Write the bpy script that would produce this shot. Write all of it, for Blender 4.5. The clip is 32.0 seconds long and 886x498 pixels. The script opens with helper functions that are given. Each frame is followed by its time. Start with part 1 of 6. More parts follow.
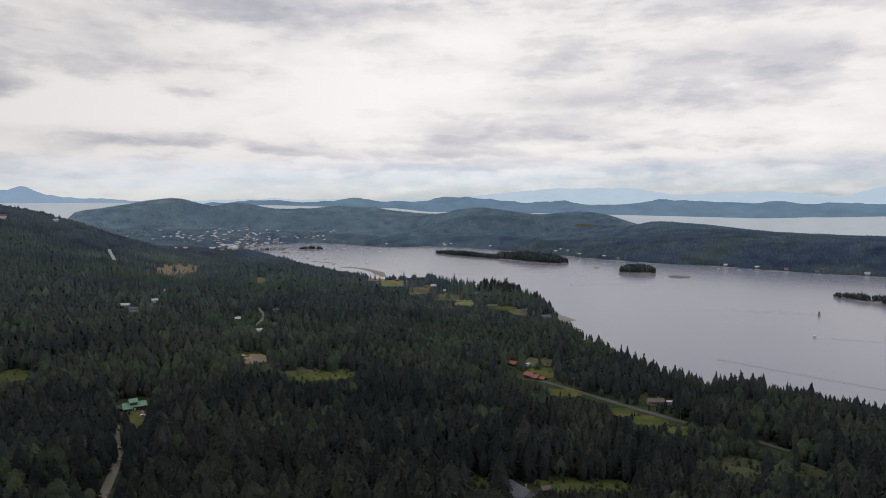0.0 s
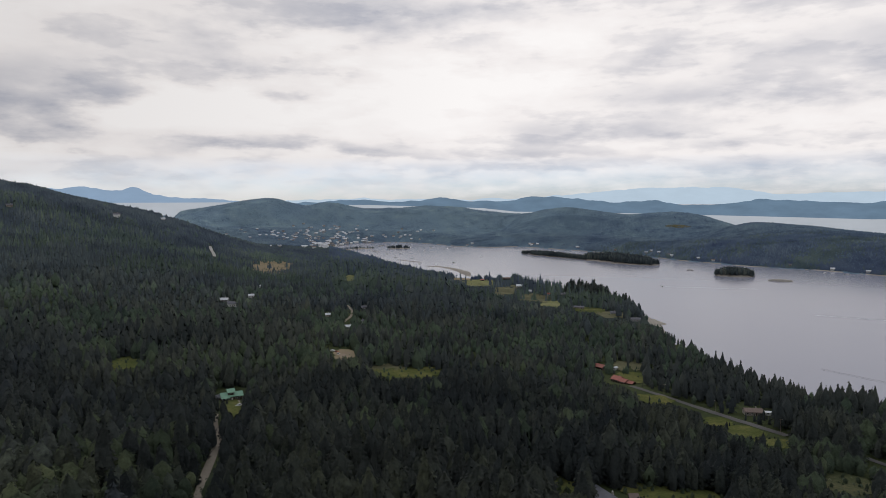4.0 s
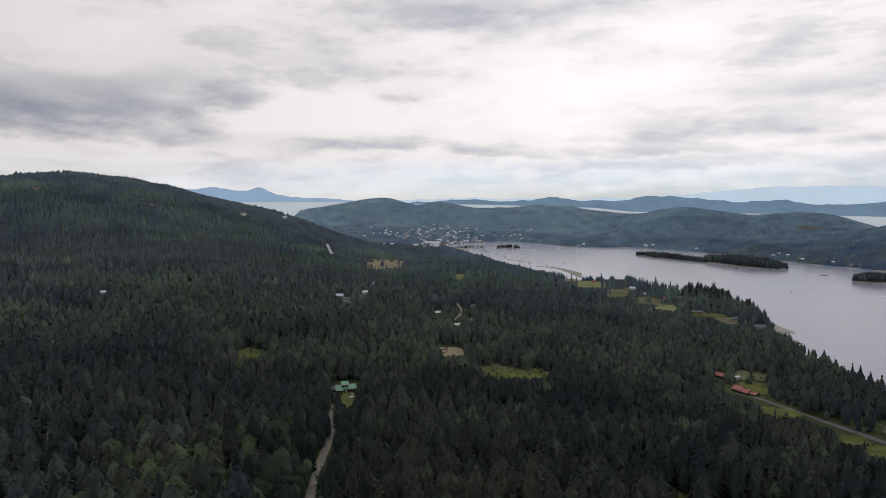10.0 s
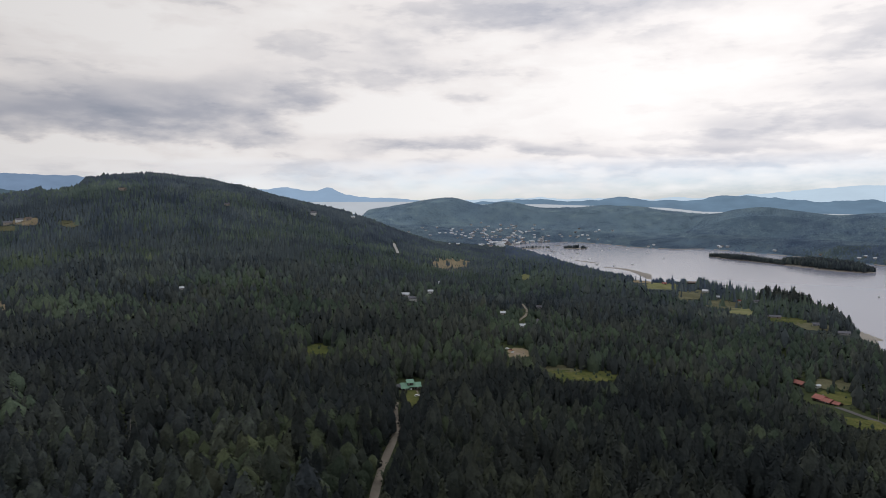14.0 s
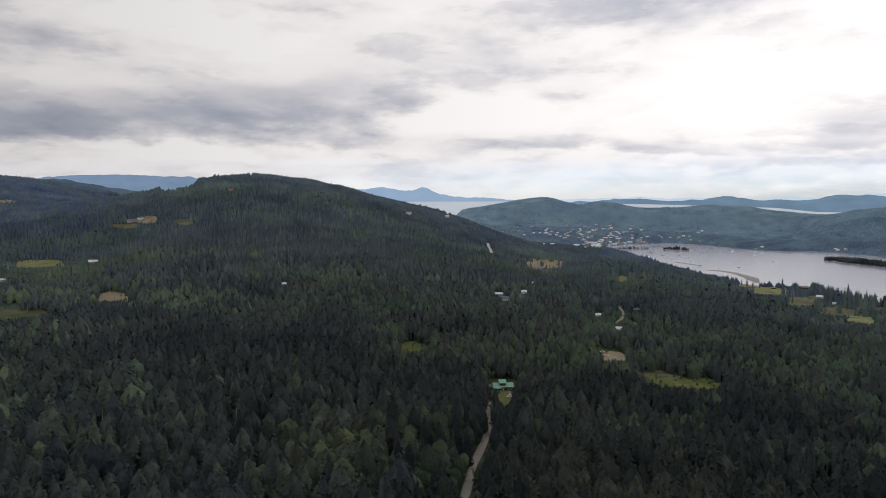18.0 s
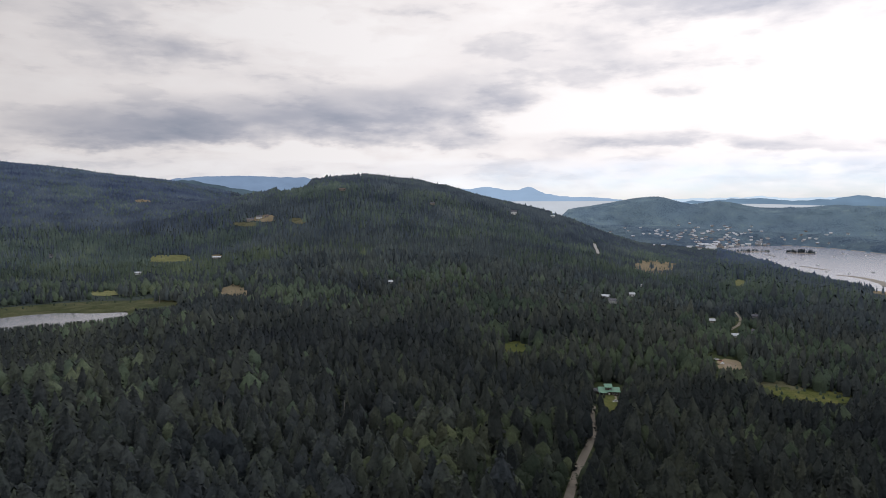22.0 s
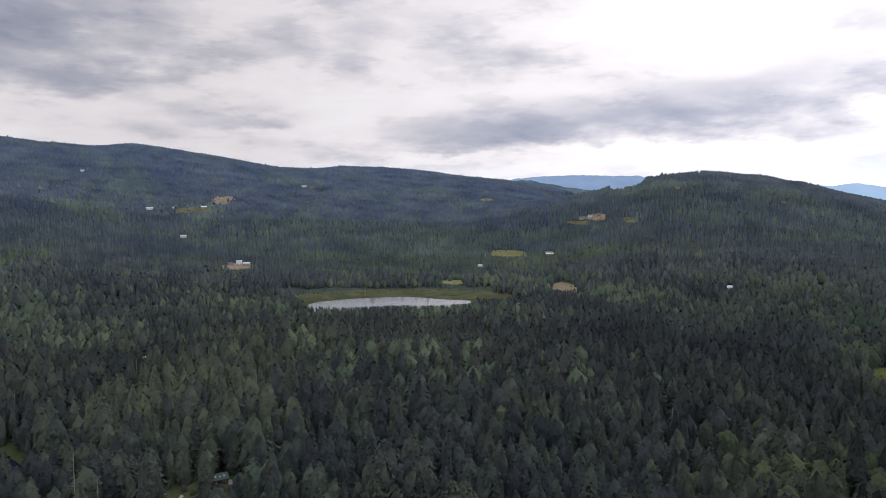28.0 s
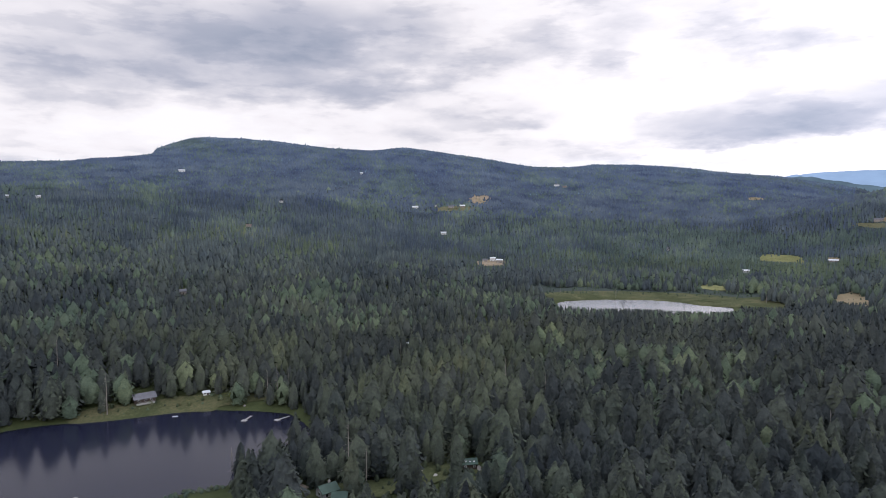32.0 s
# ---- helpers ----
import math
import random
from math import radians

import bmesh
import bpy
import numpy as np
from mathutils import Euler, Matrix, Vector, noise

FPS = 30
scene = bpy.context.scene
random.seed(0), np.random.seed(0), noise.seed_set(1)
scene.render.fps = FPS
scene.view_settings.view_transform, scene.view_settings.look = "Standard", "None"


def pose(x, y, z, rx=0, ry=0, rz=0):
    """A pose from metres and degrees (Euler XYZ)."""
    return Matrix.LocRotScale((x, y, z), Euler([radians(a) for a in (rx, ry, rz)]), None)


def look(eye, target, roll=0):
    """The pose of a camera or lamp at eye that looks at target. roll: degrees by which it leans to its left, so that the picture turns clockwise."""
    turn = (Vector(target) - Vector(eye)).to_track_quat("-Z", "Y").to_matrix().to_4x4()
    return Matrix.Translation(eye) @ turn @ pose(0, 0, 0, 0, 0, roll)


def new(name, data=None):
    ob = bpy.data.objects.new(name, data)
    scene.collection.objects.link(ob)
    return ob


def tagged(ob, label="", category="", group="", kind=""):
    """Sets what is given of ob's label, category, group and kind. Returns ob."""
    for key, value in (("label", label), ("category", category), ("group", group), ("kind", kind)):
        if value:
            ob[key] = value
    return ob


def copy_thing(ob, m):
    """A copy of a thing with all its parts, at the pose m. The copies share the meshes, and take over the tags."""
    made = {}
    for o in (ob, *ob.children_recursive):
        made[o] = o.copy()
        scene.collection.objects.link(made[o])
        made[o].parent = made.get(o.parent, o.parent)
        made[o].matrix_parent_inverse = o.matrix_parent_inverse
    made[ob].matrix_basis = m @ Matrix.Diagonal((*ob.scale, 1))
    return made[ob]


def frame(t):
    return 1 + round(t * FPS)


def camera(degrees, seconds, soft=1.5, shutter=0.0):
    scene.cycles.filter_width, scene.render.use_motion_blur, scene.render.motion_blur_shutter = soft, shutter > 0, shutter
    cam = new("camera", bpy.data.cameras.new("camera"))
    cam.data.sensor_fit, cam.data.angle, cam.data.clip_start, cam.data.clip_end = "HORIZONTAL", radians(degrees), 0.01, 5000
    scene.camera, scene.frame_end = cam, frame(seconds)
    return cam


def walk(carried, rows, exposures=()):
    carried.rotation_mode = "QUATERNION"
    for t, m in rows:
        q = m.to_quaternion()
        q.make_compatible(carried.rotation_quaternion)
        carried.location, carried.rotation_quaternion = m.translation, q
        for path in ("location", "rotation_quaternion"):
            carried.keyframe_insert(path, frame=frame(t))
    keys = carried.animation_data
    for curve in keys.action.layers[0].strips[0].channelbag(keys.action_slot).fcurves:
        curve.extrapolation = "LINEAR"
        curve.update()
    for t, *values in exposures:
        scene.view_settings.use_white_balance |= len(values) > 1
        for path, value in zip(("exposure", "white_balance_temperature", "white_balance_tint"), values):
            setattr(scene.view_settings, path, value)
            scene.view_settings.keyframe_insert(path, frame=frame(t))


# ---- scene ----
# Hovering camera: it stays at one place, 200 m above the sea, and turns to its left
EYE = 200.0
cam = camera(67.1, 32.0, soft=0.8)
YAWS = [
    (0.0, 0.00), (0.5, 1.65), (1.0, 2.93), (1.5, 3.70), (2.0, 4.56), (3.0, 5.99), (3.5, 6.66), (5.5, 9.62),
    (6.0, 10.40), (7.0, 11.95), (8.0, 13.52), (9.0, 15.15), (10.0, 16.78), (11.0, 18.34), (11.5, 19.05), (12.0, 19.44),
    (12.5, 20.09), (13.0, 20.80), (14.0, 22.41), (14.5, 23.36), (16.5, 27.42), (17.0, 28.43), (18.0, 30.45), (19.0, 32.46),
    (20.0, 34.57), (20.5, 35.90), (21.0, 37.06), (22.0, 39.41), (23.0, 42.54), (23.5, 44.30), (24.0, 46.60), (24.5, 49.08),
    (25.0, 51.81), (25.5, 54.52), (27.5, 64.72), (28.0, 67.28), (29.0, 72.48), (30.0, 77.97), (31.0, 83.49), (32.0, 88.59),
]
walk(cam, [(t, pose(0, 0, EYE, 90 - 4.11, 0.2, yaw)) for t, yaw in YAWS], exposures=[(t, e, w, 11.5 if t < 24 else 15) for t, e, w in ((0.0, -0.56, 6300), (9.0, -0.46, 6300), (19.0, -0.31, 6280), (25.0, -0.06, 6220), (28.0, 0.14, 6120), (32.0, 0.52, 6040))])

# ---- world and sun: an overcast afternoon ----
SUN_AZ, SUN_EL = 62.0, 48.0
world = bpy.data.worlds.new("overcast_sky")
scene.world = world
world.use_nodes = True
wn, wl = world.node_tree.nodes, world.node_tree.links
wn.clear()


def wmath(op, a, b=None, c=None):
    n = wn.new("ShaderNodeMath")
    n.operation = op
    for i, v in enumerate((a, b, c)):
        if v is None:
            continue
        if isinstance(v, (int, float)):
            n.inputs[i].default_value = v
        else:
            wl.new(v, n.inputs[i])
    return n.outputs[0]


def wnoise(vec, scale, detail, rough, stretch=(1, 1, 1), shift=0.0):
    m = wn.new("ShaderNodeMapping")
    m.inputs["Scale"].default_value = stretch
    m.inputs["Location"].default_value = (shift, shift * 0.7, shift * 1.3)
    wl.new(vec, m.inputs["Vector"])
    n = wn.new("ShaderNodeTexNoise")
    n.inputs["Scale"].default_value = scale
    n.inputs["Detail"].default_value = detail
    n.inputs["Roughness"].default_value = rough
    wl.new(m.outputs[0], n.inputs["Vector"])
    return n.outputs["Fac"]


tc = wn.new("ShaderNodeTexCoord").outputs["Generated"]
sx = wn.new("ShaderNodeSeparateXYZ")
wl.new(tc, sx.inputs[0])
# the cloud deck seen in perspective: directions meet a level sheet overhead
lift = wmath("ADD", wmath("MAXIMUM", sx.outputs[2], 0.0), 0.17)
deck = wn.new("ShaderNodeCombineXYZ")
wl.new(wmath("DIVIDE", sx.outputs[0], lift), deck.inputs[0])
wl.new(wmath("DIVIDE", sx.outputs[1], lift), deck.inputs[1])
tc = deck.outputs[0]
az_s = wmath("MULTIPLY", wmath("ARCTAN2", wmath("MULTIPLY", sx.outputs[0], -1.0), sx.outputs[1]), 57.2958)
el_s = wmath("MULTIPLY", wmath("ARCSINE", sx.outputs[2]), 57.2958)
# billows as they stand in the sky, wider than high
bank = wn.new("ShaderNodeCombineXYZ")
wl.new(wmath("MULTIPLY", az_s, 0.055), bank.inputs[0])
wl.new(wmath("MULTIPLY", el_s, 0.145), bank.inputs[1])
n_deck = wnoise(tc, 1.9, 5, 0.48, (1, 1, 1), 7.7)
n_big = wnoise(bank.outputs[0], 1.1, 4, 0.5, (1, 1, 1), 3.1)
n_mid = wnoise(bank.outputs[0], 2.7, 6, 0.52, (1, 1, 1), 5.3)
n_fine = wnoise(bank.outputs[0], 8.0, 5, 0.55, (0.8, 1, 1), 1.9)
# uneven, billowing edges for the large cloud masses
az_d = wmath("ADD", az_s, wmath("MULTIPLY_ADD", n_big, 14.0, -7.0))
az_d = wmath("ADD", az_d, wmath("MULTIPLY_ADD", n_mid, 9.0, -4.5))
el_d = wmath("ADD", el_s, wmath("MULTIPLY_ADD", n_mid, 3.4, -1.7))
el_d = wmath("ADD", el_d, wmath("MULTIPLY_ADD", n_fine, 1.2, -0.6))
dark = wmath("MULTIPLY_ADD", n_big, 0.50, -0.05)
dark = wmath("ADD", dark, wmath("MULTIPLY_ADD", n_mid, 0.62, -0.31))
dark = wmath("ADD", dark, wmath("MULTIPLY_ADD", n_deck, 0.44, -0.22))
dark = wmath("ADD", dark, wmath("MULTIPLY_ADD", n_fine, 0.12, -0.06))
# heads and undersides with firmer edges
edge = wn.new("ShaderNodeMapRange")
edge.interpolation_type = "SMOOTHSTEP"
edge.inputs["From Min"].default_value, edge.inputs["From Max"].default_value = 0.47, 0.60
wl.new(wnoise(bank.outputs[0], 3.3, 7, 0.55, (0.9, 1.25, 1), 11.3), edge.inputs["Value"])
dark = wmath("MULTIPLY_ADD", edge.outputs[0], 0.10, wmath("ADD", dark, -0.05))


def bank_of(dark, az0, el0, wide, high, depth):
    """One thicker (or, below zero, thinner) bank of cloud at a place in the sky, in degrees."""
    qa = wmath("MULTIPLY_ADD", az_d, 1.0 / wide, -az0 / wide)
    qe = wmath("MULTIPLY_ADD", el_d, 1.0 / high, -el0 / high)
    q = wmath("MULTIPLY_ADD", qe, qe, wmath("MULTIPLY", qa, qa))
    return wmath("MULTIPLY_ADD", wmath("EXPONENT", wmath("MULTIPLY", wmath("POWER", q, 1.6), -0.7)), depth, dark)


# the dark bank over the saddle, rising towards the bay
for row in ((65, 5.5, 7, 1.2, 0.28), (57, 6.6, 9, 1.8, 0.25), (46, 7.4, 9, 1.9, 0.25), (37, 8.6, 7, 1.7, 0.20), (28, 10.5, 6, 1.5, 0.13), (62, 4.3, 7, 0.6, 0.18)):
    dark = bank_of(dark, *row)
# grey billows high over the bay and over the ridge
for row in ((30, 14.0, 6, 2.2, 0.08), (16, 15.8, 8, 1.6, 0.16), (-15, 8.2, 8, 1.4, 0.15), (-27, 10.8, 7, 1.8, 0.15), (-29, 15.0, 8, 1.6, 0.14), (-3, 6.0, 8, 0.8, 0.09),
            (66, 12.6, 4, 2.6, 0.17), (97, 12.6, 15, 2.8, 0.22), (114, 10.8, 13, 3.0, 0.22), (103, 14.5, 12, 2.2, 0.18), (85, 6.6, 3, 0.5, 0.16), (99, 9.0, 5, 1.2, 0.18)):
    dark = bank_of(dark, *row)
# thin streaks low over the water
for row in ((21.5, 4.7, 6, 0.45, 0.17), (15, 4.3, 6, 0.35, 0.13), (25, 5.2, 5, 0.5, 0.14), (-10, 2.9, 25, 0.5, 0.12), (-20, 4.6, 10, 0.4, 0.09), (2, 4.0, 9, 0.35, 0.08)):
    dark = bank_of(dark, *row)
# bright gaps and sunlit cloud heads
for row in ((50, 13.2, 10, 2.6, -0.20), (10, 8.0, 11, 2.6, -0.14), (20, 7.2, 5, 1.2, -0.14), (78, 8.0, 6, 3.0, -0.14), (51, 3.9, 3.0, 0.6, -0.40), (57, 4.2, 3, 0.45, -0.30),
            (42, 4.0, 6, 0.6, -0.22), (70, 3.5, 6, 0.4, -0.14), (29, 6.6, 5, 1.1, -0.16), (110, 5.2, 12, 1.3, -0.12), (88, 9.5, 5, 1.2, -0.10)):
    dark = bank_of(dark, *row)
ramp = wn.new("ShaderNodeValToRGB")
wl.new(dark, ramp.inputs[0])
cr = ramp.color_ramp
cr.elements[0].position, cr.elements[0].color = 0.0, (1.03, 0.99, 0.945, 1)
cr.elements[1].position, cr.elements[1].color = 0.85, (0.33, 0.365, 0.435, 1)
for p_, c_ in ((0.18, (0.955, 0.905, 0.865, 1)), (0.34, (0.74, 0.715, 0.715, 1)), (0.55, (0.51, 0.516, 0.562, 1))):
    e_ = cr.elements.new(p_)
    e_.color = c_
sky = wn.new("ShaderNodeTexSky")
sky.sky_type = "NISHITA"
sky.sun_disc = False
sky.sun_elevation, sky.sun_rotation = radians(SUN_EL), radians(-SUN_AZ)
sky.air_density, sky.dust_density = 1.0, 0.3
bg_sky, bg_cloud = wn.new("ShaderNodeBackground"), wn.new("ShaderNodeBackground")
tintn = wn.new("ShaderNodeMix")
tintn.data_type, tintn.blend_type = "RGBA", "MULTIPLY"
tintn.inputs[0].default_value = 1.0
wl.new(sky.outputs[0], tintn.inputs[6])
tintn.inputs[7].default_value = (0.76, 0.87, 1.22, 1)
wl.new(tintn.outputs[2], bg_sky.inputs[0])
bg_sky.inputs[1].default_value = 0.15
# sky above the view is tinted cooler, to cool the light on the land
cool = wn.new("ShaderNodeMix")
cool.data_type, cool.blend_type = "RGBA", "MULTIPLY"
wl.new(wmath("MINIMUM", 1.0, wmath("MAXIMUM", 0.0, wmath("MULTIPLY_ADD", el_s, 0.06, -1.2))), cool.inputs[0])
wl.new(ramp.outputs[0], cool.inputs[6])
cool.inputs[7].default_value = (0.92, 1.0, 1.10, 1)
wl.new(cool.outputs[2], bg_cloud.inputs[0])
# sky strength falls to the left, to offset the rising exposure
wl.new(wmath("MINIMUM", 1.36, wmath("MAXIMUM", 0.70, wmath("MULTIPLY_ADD", az_s, -0.0083, 1.40))), bg_cloud.inputs[1])
# the deck opens a little just above the horizon
gap = wmath("MULTIPLY", wmath("SUBTRACT", 1.0, wmath("MINIMUM", 1.0, wmath("MULTIPLY", wmath("ABSOLUTE", el_s), 0.27))), 0.95)
gap = wmath("MULTIPLY", gap, wmath("MINIMUM", 1.0, wmath("MAXIMUM", 0.15, wmath("MULTIPLY_ADD", az_s, -0.03, 1.6))))
gap = wmath("MINIMUM", 1.0, wmath("MULTIPLY", gap, wmath("MULTIPLY", n_fine, 2.0)))
mixs = wn.new("ShaderNodeMixShader")
wl.new(gap, mixs.inputs[0])
wl.new(bg_cloud.outputs[0], mixs.inputs[1])
wl.new(bg_sky.outputs[0], mixs.inputs[2])
wl.new(mixs.outputs[0], wn.new("ShaderNodeOutputWorld").inputs[0])
sun_data = bpy.data.lights.new("sun", "SUN")
sun_data.energy, sun_data.angle, sun_data.color = 0.9, radians(18), (1.0, 0.98, 0.95)
sun = new("sun", sun_data)
sun.matrix_world = look((0, 0, 0), (math.sin(radians(SUN_AZ)) * math.cos(radians(SUN_EL)), -math.cos(radians(SUN_AZ)) * math.cos(radians(SUN_EL)), -math.sin(radians(SUN_EL))))

# ---- materials ----
def material(name, rough=0.8, spec=0.3):
    m = bpy.data.materials.new(name)
    m.use_nodes = True
    b = m.node_tree.nodes["Principled BSDF"]
    b.inputs["Roughness"].default_value = rough
    b.inputs["Specular IOR Level"].default_value = spec
    return m, m.node_tree.nodes, m.node_tree.links, b


def tex_noise(nodes, links, scale, detail=4.0, rough=0.6, stretch=None):
    n = nodes.new("ShaderNodeTexNoise")
    n.inputs["Scale"].default_value, n.inputs["Detail"].default_value, n.inputs["Roughness"].default_value = scale, detail, rough
    co = nodes.new("ShaderNodeTexCoord").outputs["Object"]
    if stretch:
        mp = nodes.new("ShaderNodeMapping")
        mp.inputs["Scale"].default_value = stretch
        links.new(co, mp.inputs[0])
        co = mp.outputs[0]
    links.new(co, n.inputs["Vector"])
    return n.outputs["Fac"]


def ramp_node(nodes, links, fac, stops):
    r = nodes.new("ShaderNodeValToRGB")
    e = r.color_ramp.elements
    e[0].position, e[0].color = stops[0][0], (*stops[0][1], 1)
    e[1].position, e[1].color = stops[-1][0], (*stops[-1][1], 1)
    for p, c in stops[1:-1]:
        e.new(p).color = (*c, 1)
    links.new(fac, r.inputs[0])
    return r.outputs[0]


def mix_col(nodes, links, fac, a, b, mode="MIX"):
    n = nodes.new("ShaderNodeMix")
    n.data_type, n.blend_type = "RGBA", mode
    for s, v in ((n.inputs[0], fac), (n.inputs[6], a), (n.inputs[7], b)):
        if isinstance(v, (int, float)):
            s.default_value = v
        elif isinstance(v, tuple):
            s.default_value = (*v, 1)
        else:
            links.new(v, s)
    return n.outputs[2]


def bump_node(nodes, links, b, height, strength, dist):
    n = nodes.new("ShaderNodeBump")
    n.inputs["Strength"].default_value, n.inputs["Distance"].default_value = strength, dist
    links.new(height, n.inputs["Height"])
    links.new(n.outputs[0], b.inputs["Normal"])


def two_scale(name, stops, big, small, rough=0.85, bump=0.0, bump_dist=0.1, spec=0.04):
    """A surface with colour drifting at a large and a small scale."""
    m, n, l, b = material(name, rough, spec)
    fa, fb = tex_noise(n, l, big), tex_noise(n, l, small, 5, 0.7)
    mx = n.new("ShaderNodeMath")
    mx.operation = "MULTIPLY_ADD"
    mx.inputs[1].default_value = 0.55
    l.new(fa, mx.inputs[0])
    ms = n.new("ShaderNodeMath")
    ms.operation = "MULTIPLY"
    ms.inputs[1].default_value = 0.45
    l.new(fb, ms.inputs[0])
    l.new(ms.outputs[0], mx.inputs[2])
    l.new(ramp_node(n, l, mx.outputs[0], stops), b.inputs["Base Color"])
    if bump:
        bump_node(n, l, b, fb, bump, bump_dist)
    return m


def foliage(name, cold, mid, warm, grain=1.0):
    """Needles or leaves: each tree has its own tint, each spray varies a little."""
    m, n, l, b = material(name, 0.85, 0.05)
    at = n.new("ShaderNodeAttribute")
    at.attribute_name = "tint"
    isl = n.new("ShaderNodeNewGeometry").outputs["Random Per Island"]
    mx = n.new("ShaderNodeMath")
    mx.operation = "MULTIPLY_ADD"
    mx.inputs[1].default_value = 0.16
    l.new(isl, mx.inputs[0])
    ms = n.new("ShaderNodeMath")
    ms.operation = "MULTIPLY"
    ms.inputs[1].default_value = 0.84
    l.new(at.outputs["Fac"], ms.inputs[0])
    l.new(ms.outputs[0], mx.inputs[2])
    col = ramp_node(n, l, mx.outputs[0], [(0.10, cold), (0.5, mid), (0.80, warm), (0.93, tuple(q * k for q, k in zip(warm, (0.98, 0.86, 0.86))))])
    drift = tex_noise(n, l, 0.016, 4, 0.65)
    col = mix_col(n, l, 1.0, col, ramp_node(n, l, drift, [(0.32, (0.62, 0.66, 0.72)), (0.5, (1.0, 1.0, 1.0)), (0.68, (1.34, 1.30, 1.16))]), "MULTIPLY")
    col = mix_col(n, l, 1.0, col, ramp_node(n, l, tex_noise(n, l, 0.005, 3, 0.6), [(0.35, (0.82, 0.84, 0.90)), (0.65, (1.16, 1.14, 1.04))]), "MULTIPLY")
    # fine random grain in the colour, darker and lighter
    fine = tex_noise(n, l, 0.85, 4, 0.75)
    col = mix_col(n, l, 1.0, col, ramp_node(n, l, fine, [(0.34, tuple(1 - grain * q for q in (0.22, 0.21, 0.20))), (0.5, (1.0, 1.0, 1.0)), (0.66, tuple(1 + grain * q for q in (0.30, 0.29, 0.25)))]), "MULTIPLY")
    l.new(col, b.inputs["Base Color"])
    bump_node(n, l, b, fine, 0.3, 0.4)
    return m


# needles from the knoll out to the far hills, haze painted in: distance, then dark, middle and light sprays
NEEDLE_HAZE = [
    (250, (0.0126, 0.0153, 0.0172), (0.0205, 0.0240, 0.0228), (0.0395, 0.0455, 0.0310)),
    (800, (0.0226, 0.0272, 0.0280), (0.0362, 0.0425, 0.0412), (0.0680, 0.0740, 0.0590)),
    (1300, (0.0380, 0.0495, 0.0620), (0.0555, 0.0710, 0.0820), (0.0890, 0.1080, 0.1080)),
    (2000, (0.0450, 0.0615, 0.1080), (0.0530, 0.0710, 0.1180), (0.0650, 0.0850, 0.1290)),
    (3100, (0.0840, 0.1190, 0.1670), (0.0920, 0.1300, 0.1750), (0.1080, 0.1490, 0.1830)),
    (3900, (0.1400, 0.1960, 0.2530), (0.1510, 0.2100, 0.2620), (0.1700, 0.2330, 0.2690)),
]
# same firs to the west, their brighter light put into the colour
WEST_BRIGHT = (0.0198, 0.0238, 0.0284), (0.0336, 0.0390, 0.0388), (0.0620, 0.0725, 0.0500)
WEST_HAZE = [(250, *WEST_BRIGHT), (700, *WEST_BRIGHT)] + NEEDLE_HAZE[2:]
HAZE_AT = [250, 420, 600, 800, 1000, 1200, 1450, 1750, 2150, 2600, 3100, 3600, 4000]


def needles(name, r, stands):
    """Needle or leaf colours for distance r, with the haze there put into the colour."""
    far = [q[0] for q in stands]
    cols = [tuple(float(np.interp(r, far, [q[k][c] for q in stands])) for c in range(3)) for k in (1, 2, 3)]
    # grain fades with distance, as haze would flatten it
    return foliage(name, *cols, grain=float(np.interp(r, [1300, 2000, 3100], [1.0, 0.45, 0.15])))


NEEDLES = [needles("fir_needles_haze_step", r, NEEDLE_HAZE) for r in HAZE_AT]
NEEDLES_WEST = [needles("fir_needles_west_bright", r, WEST_HAZE) for r in HAZE_AT[:6]]
M_FIR, M_FIR_WEST, M_FIR_SLOPE, M_FIR_HAZED = NEEDLES[0], NEEDLES_WEST[0], NEEDLES[3], NEEDLES[5]
# leaf colours by distance, turning bluer as painted haze
LEAF_HAZE = [
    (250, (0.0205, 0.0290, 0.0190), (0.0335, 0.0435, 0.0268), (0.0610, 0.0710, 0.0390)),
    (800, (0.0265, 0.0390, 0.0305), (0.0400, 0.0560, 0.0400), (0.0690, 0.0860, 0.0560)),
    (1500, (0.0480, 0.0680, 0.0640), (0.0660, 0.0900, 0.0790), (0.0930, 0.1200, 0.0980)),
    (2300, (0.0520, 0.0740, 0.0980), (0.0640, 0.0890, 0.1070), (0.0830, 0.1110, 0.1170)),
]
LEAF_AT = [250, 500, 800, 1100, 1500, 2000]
LEAVES = [needles("broad_leaves_haze_step", r, LEAF_HAZE) for r in LEAF_AT]
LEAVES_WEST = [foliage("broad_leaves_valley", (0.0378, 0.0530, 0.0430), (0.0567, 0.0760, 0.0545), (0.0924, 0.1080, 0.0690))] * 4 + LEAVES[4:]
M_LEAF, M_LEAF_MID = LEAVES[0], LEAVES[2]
M_BARK = two_scale("bark", [(0.3, (0.05, 0.042, 0.035)), (0.7, (0.13, 0.11, 0.095))], 0.5, 6.0, 0.9, 0.5, 0.05)
M_SNAG = two_scale("bleached_wood", [(0.3, (0.11, 0.10, 0.09)), (0.7, (0.24, 0.22, 0.20))], 0.5, 6.0, 0.85)
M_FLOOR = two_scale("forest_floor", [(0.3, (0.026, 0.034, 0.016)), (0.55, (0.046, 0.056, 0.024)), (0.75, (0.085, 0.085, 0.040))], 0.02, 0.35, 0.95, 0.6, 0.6)
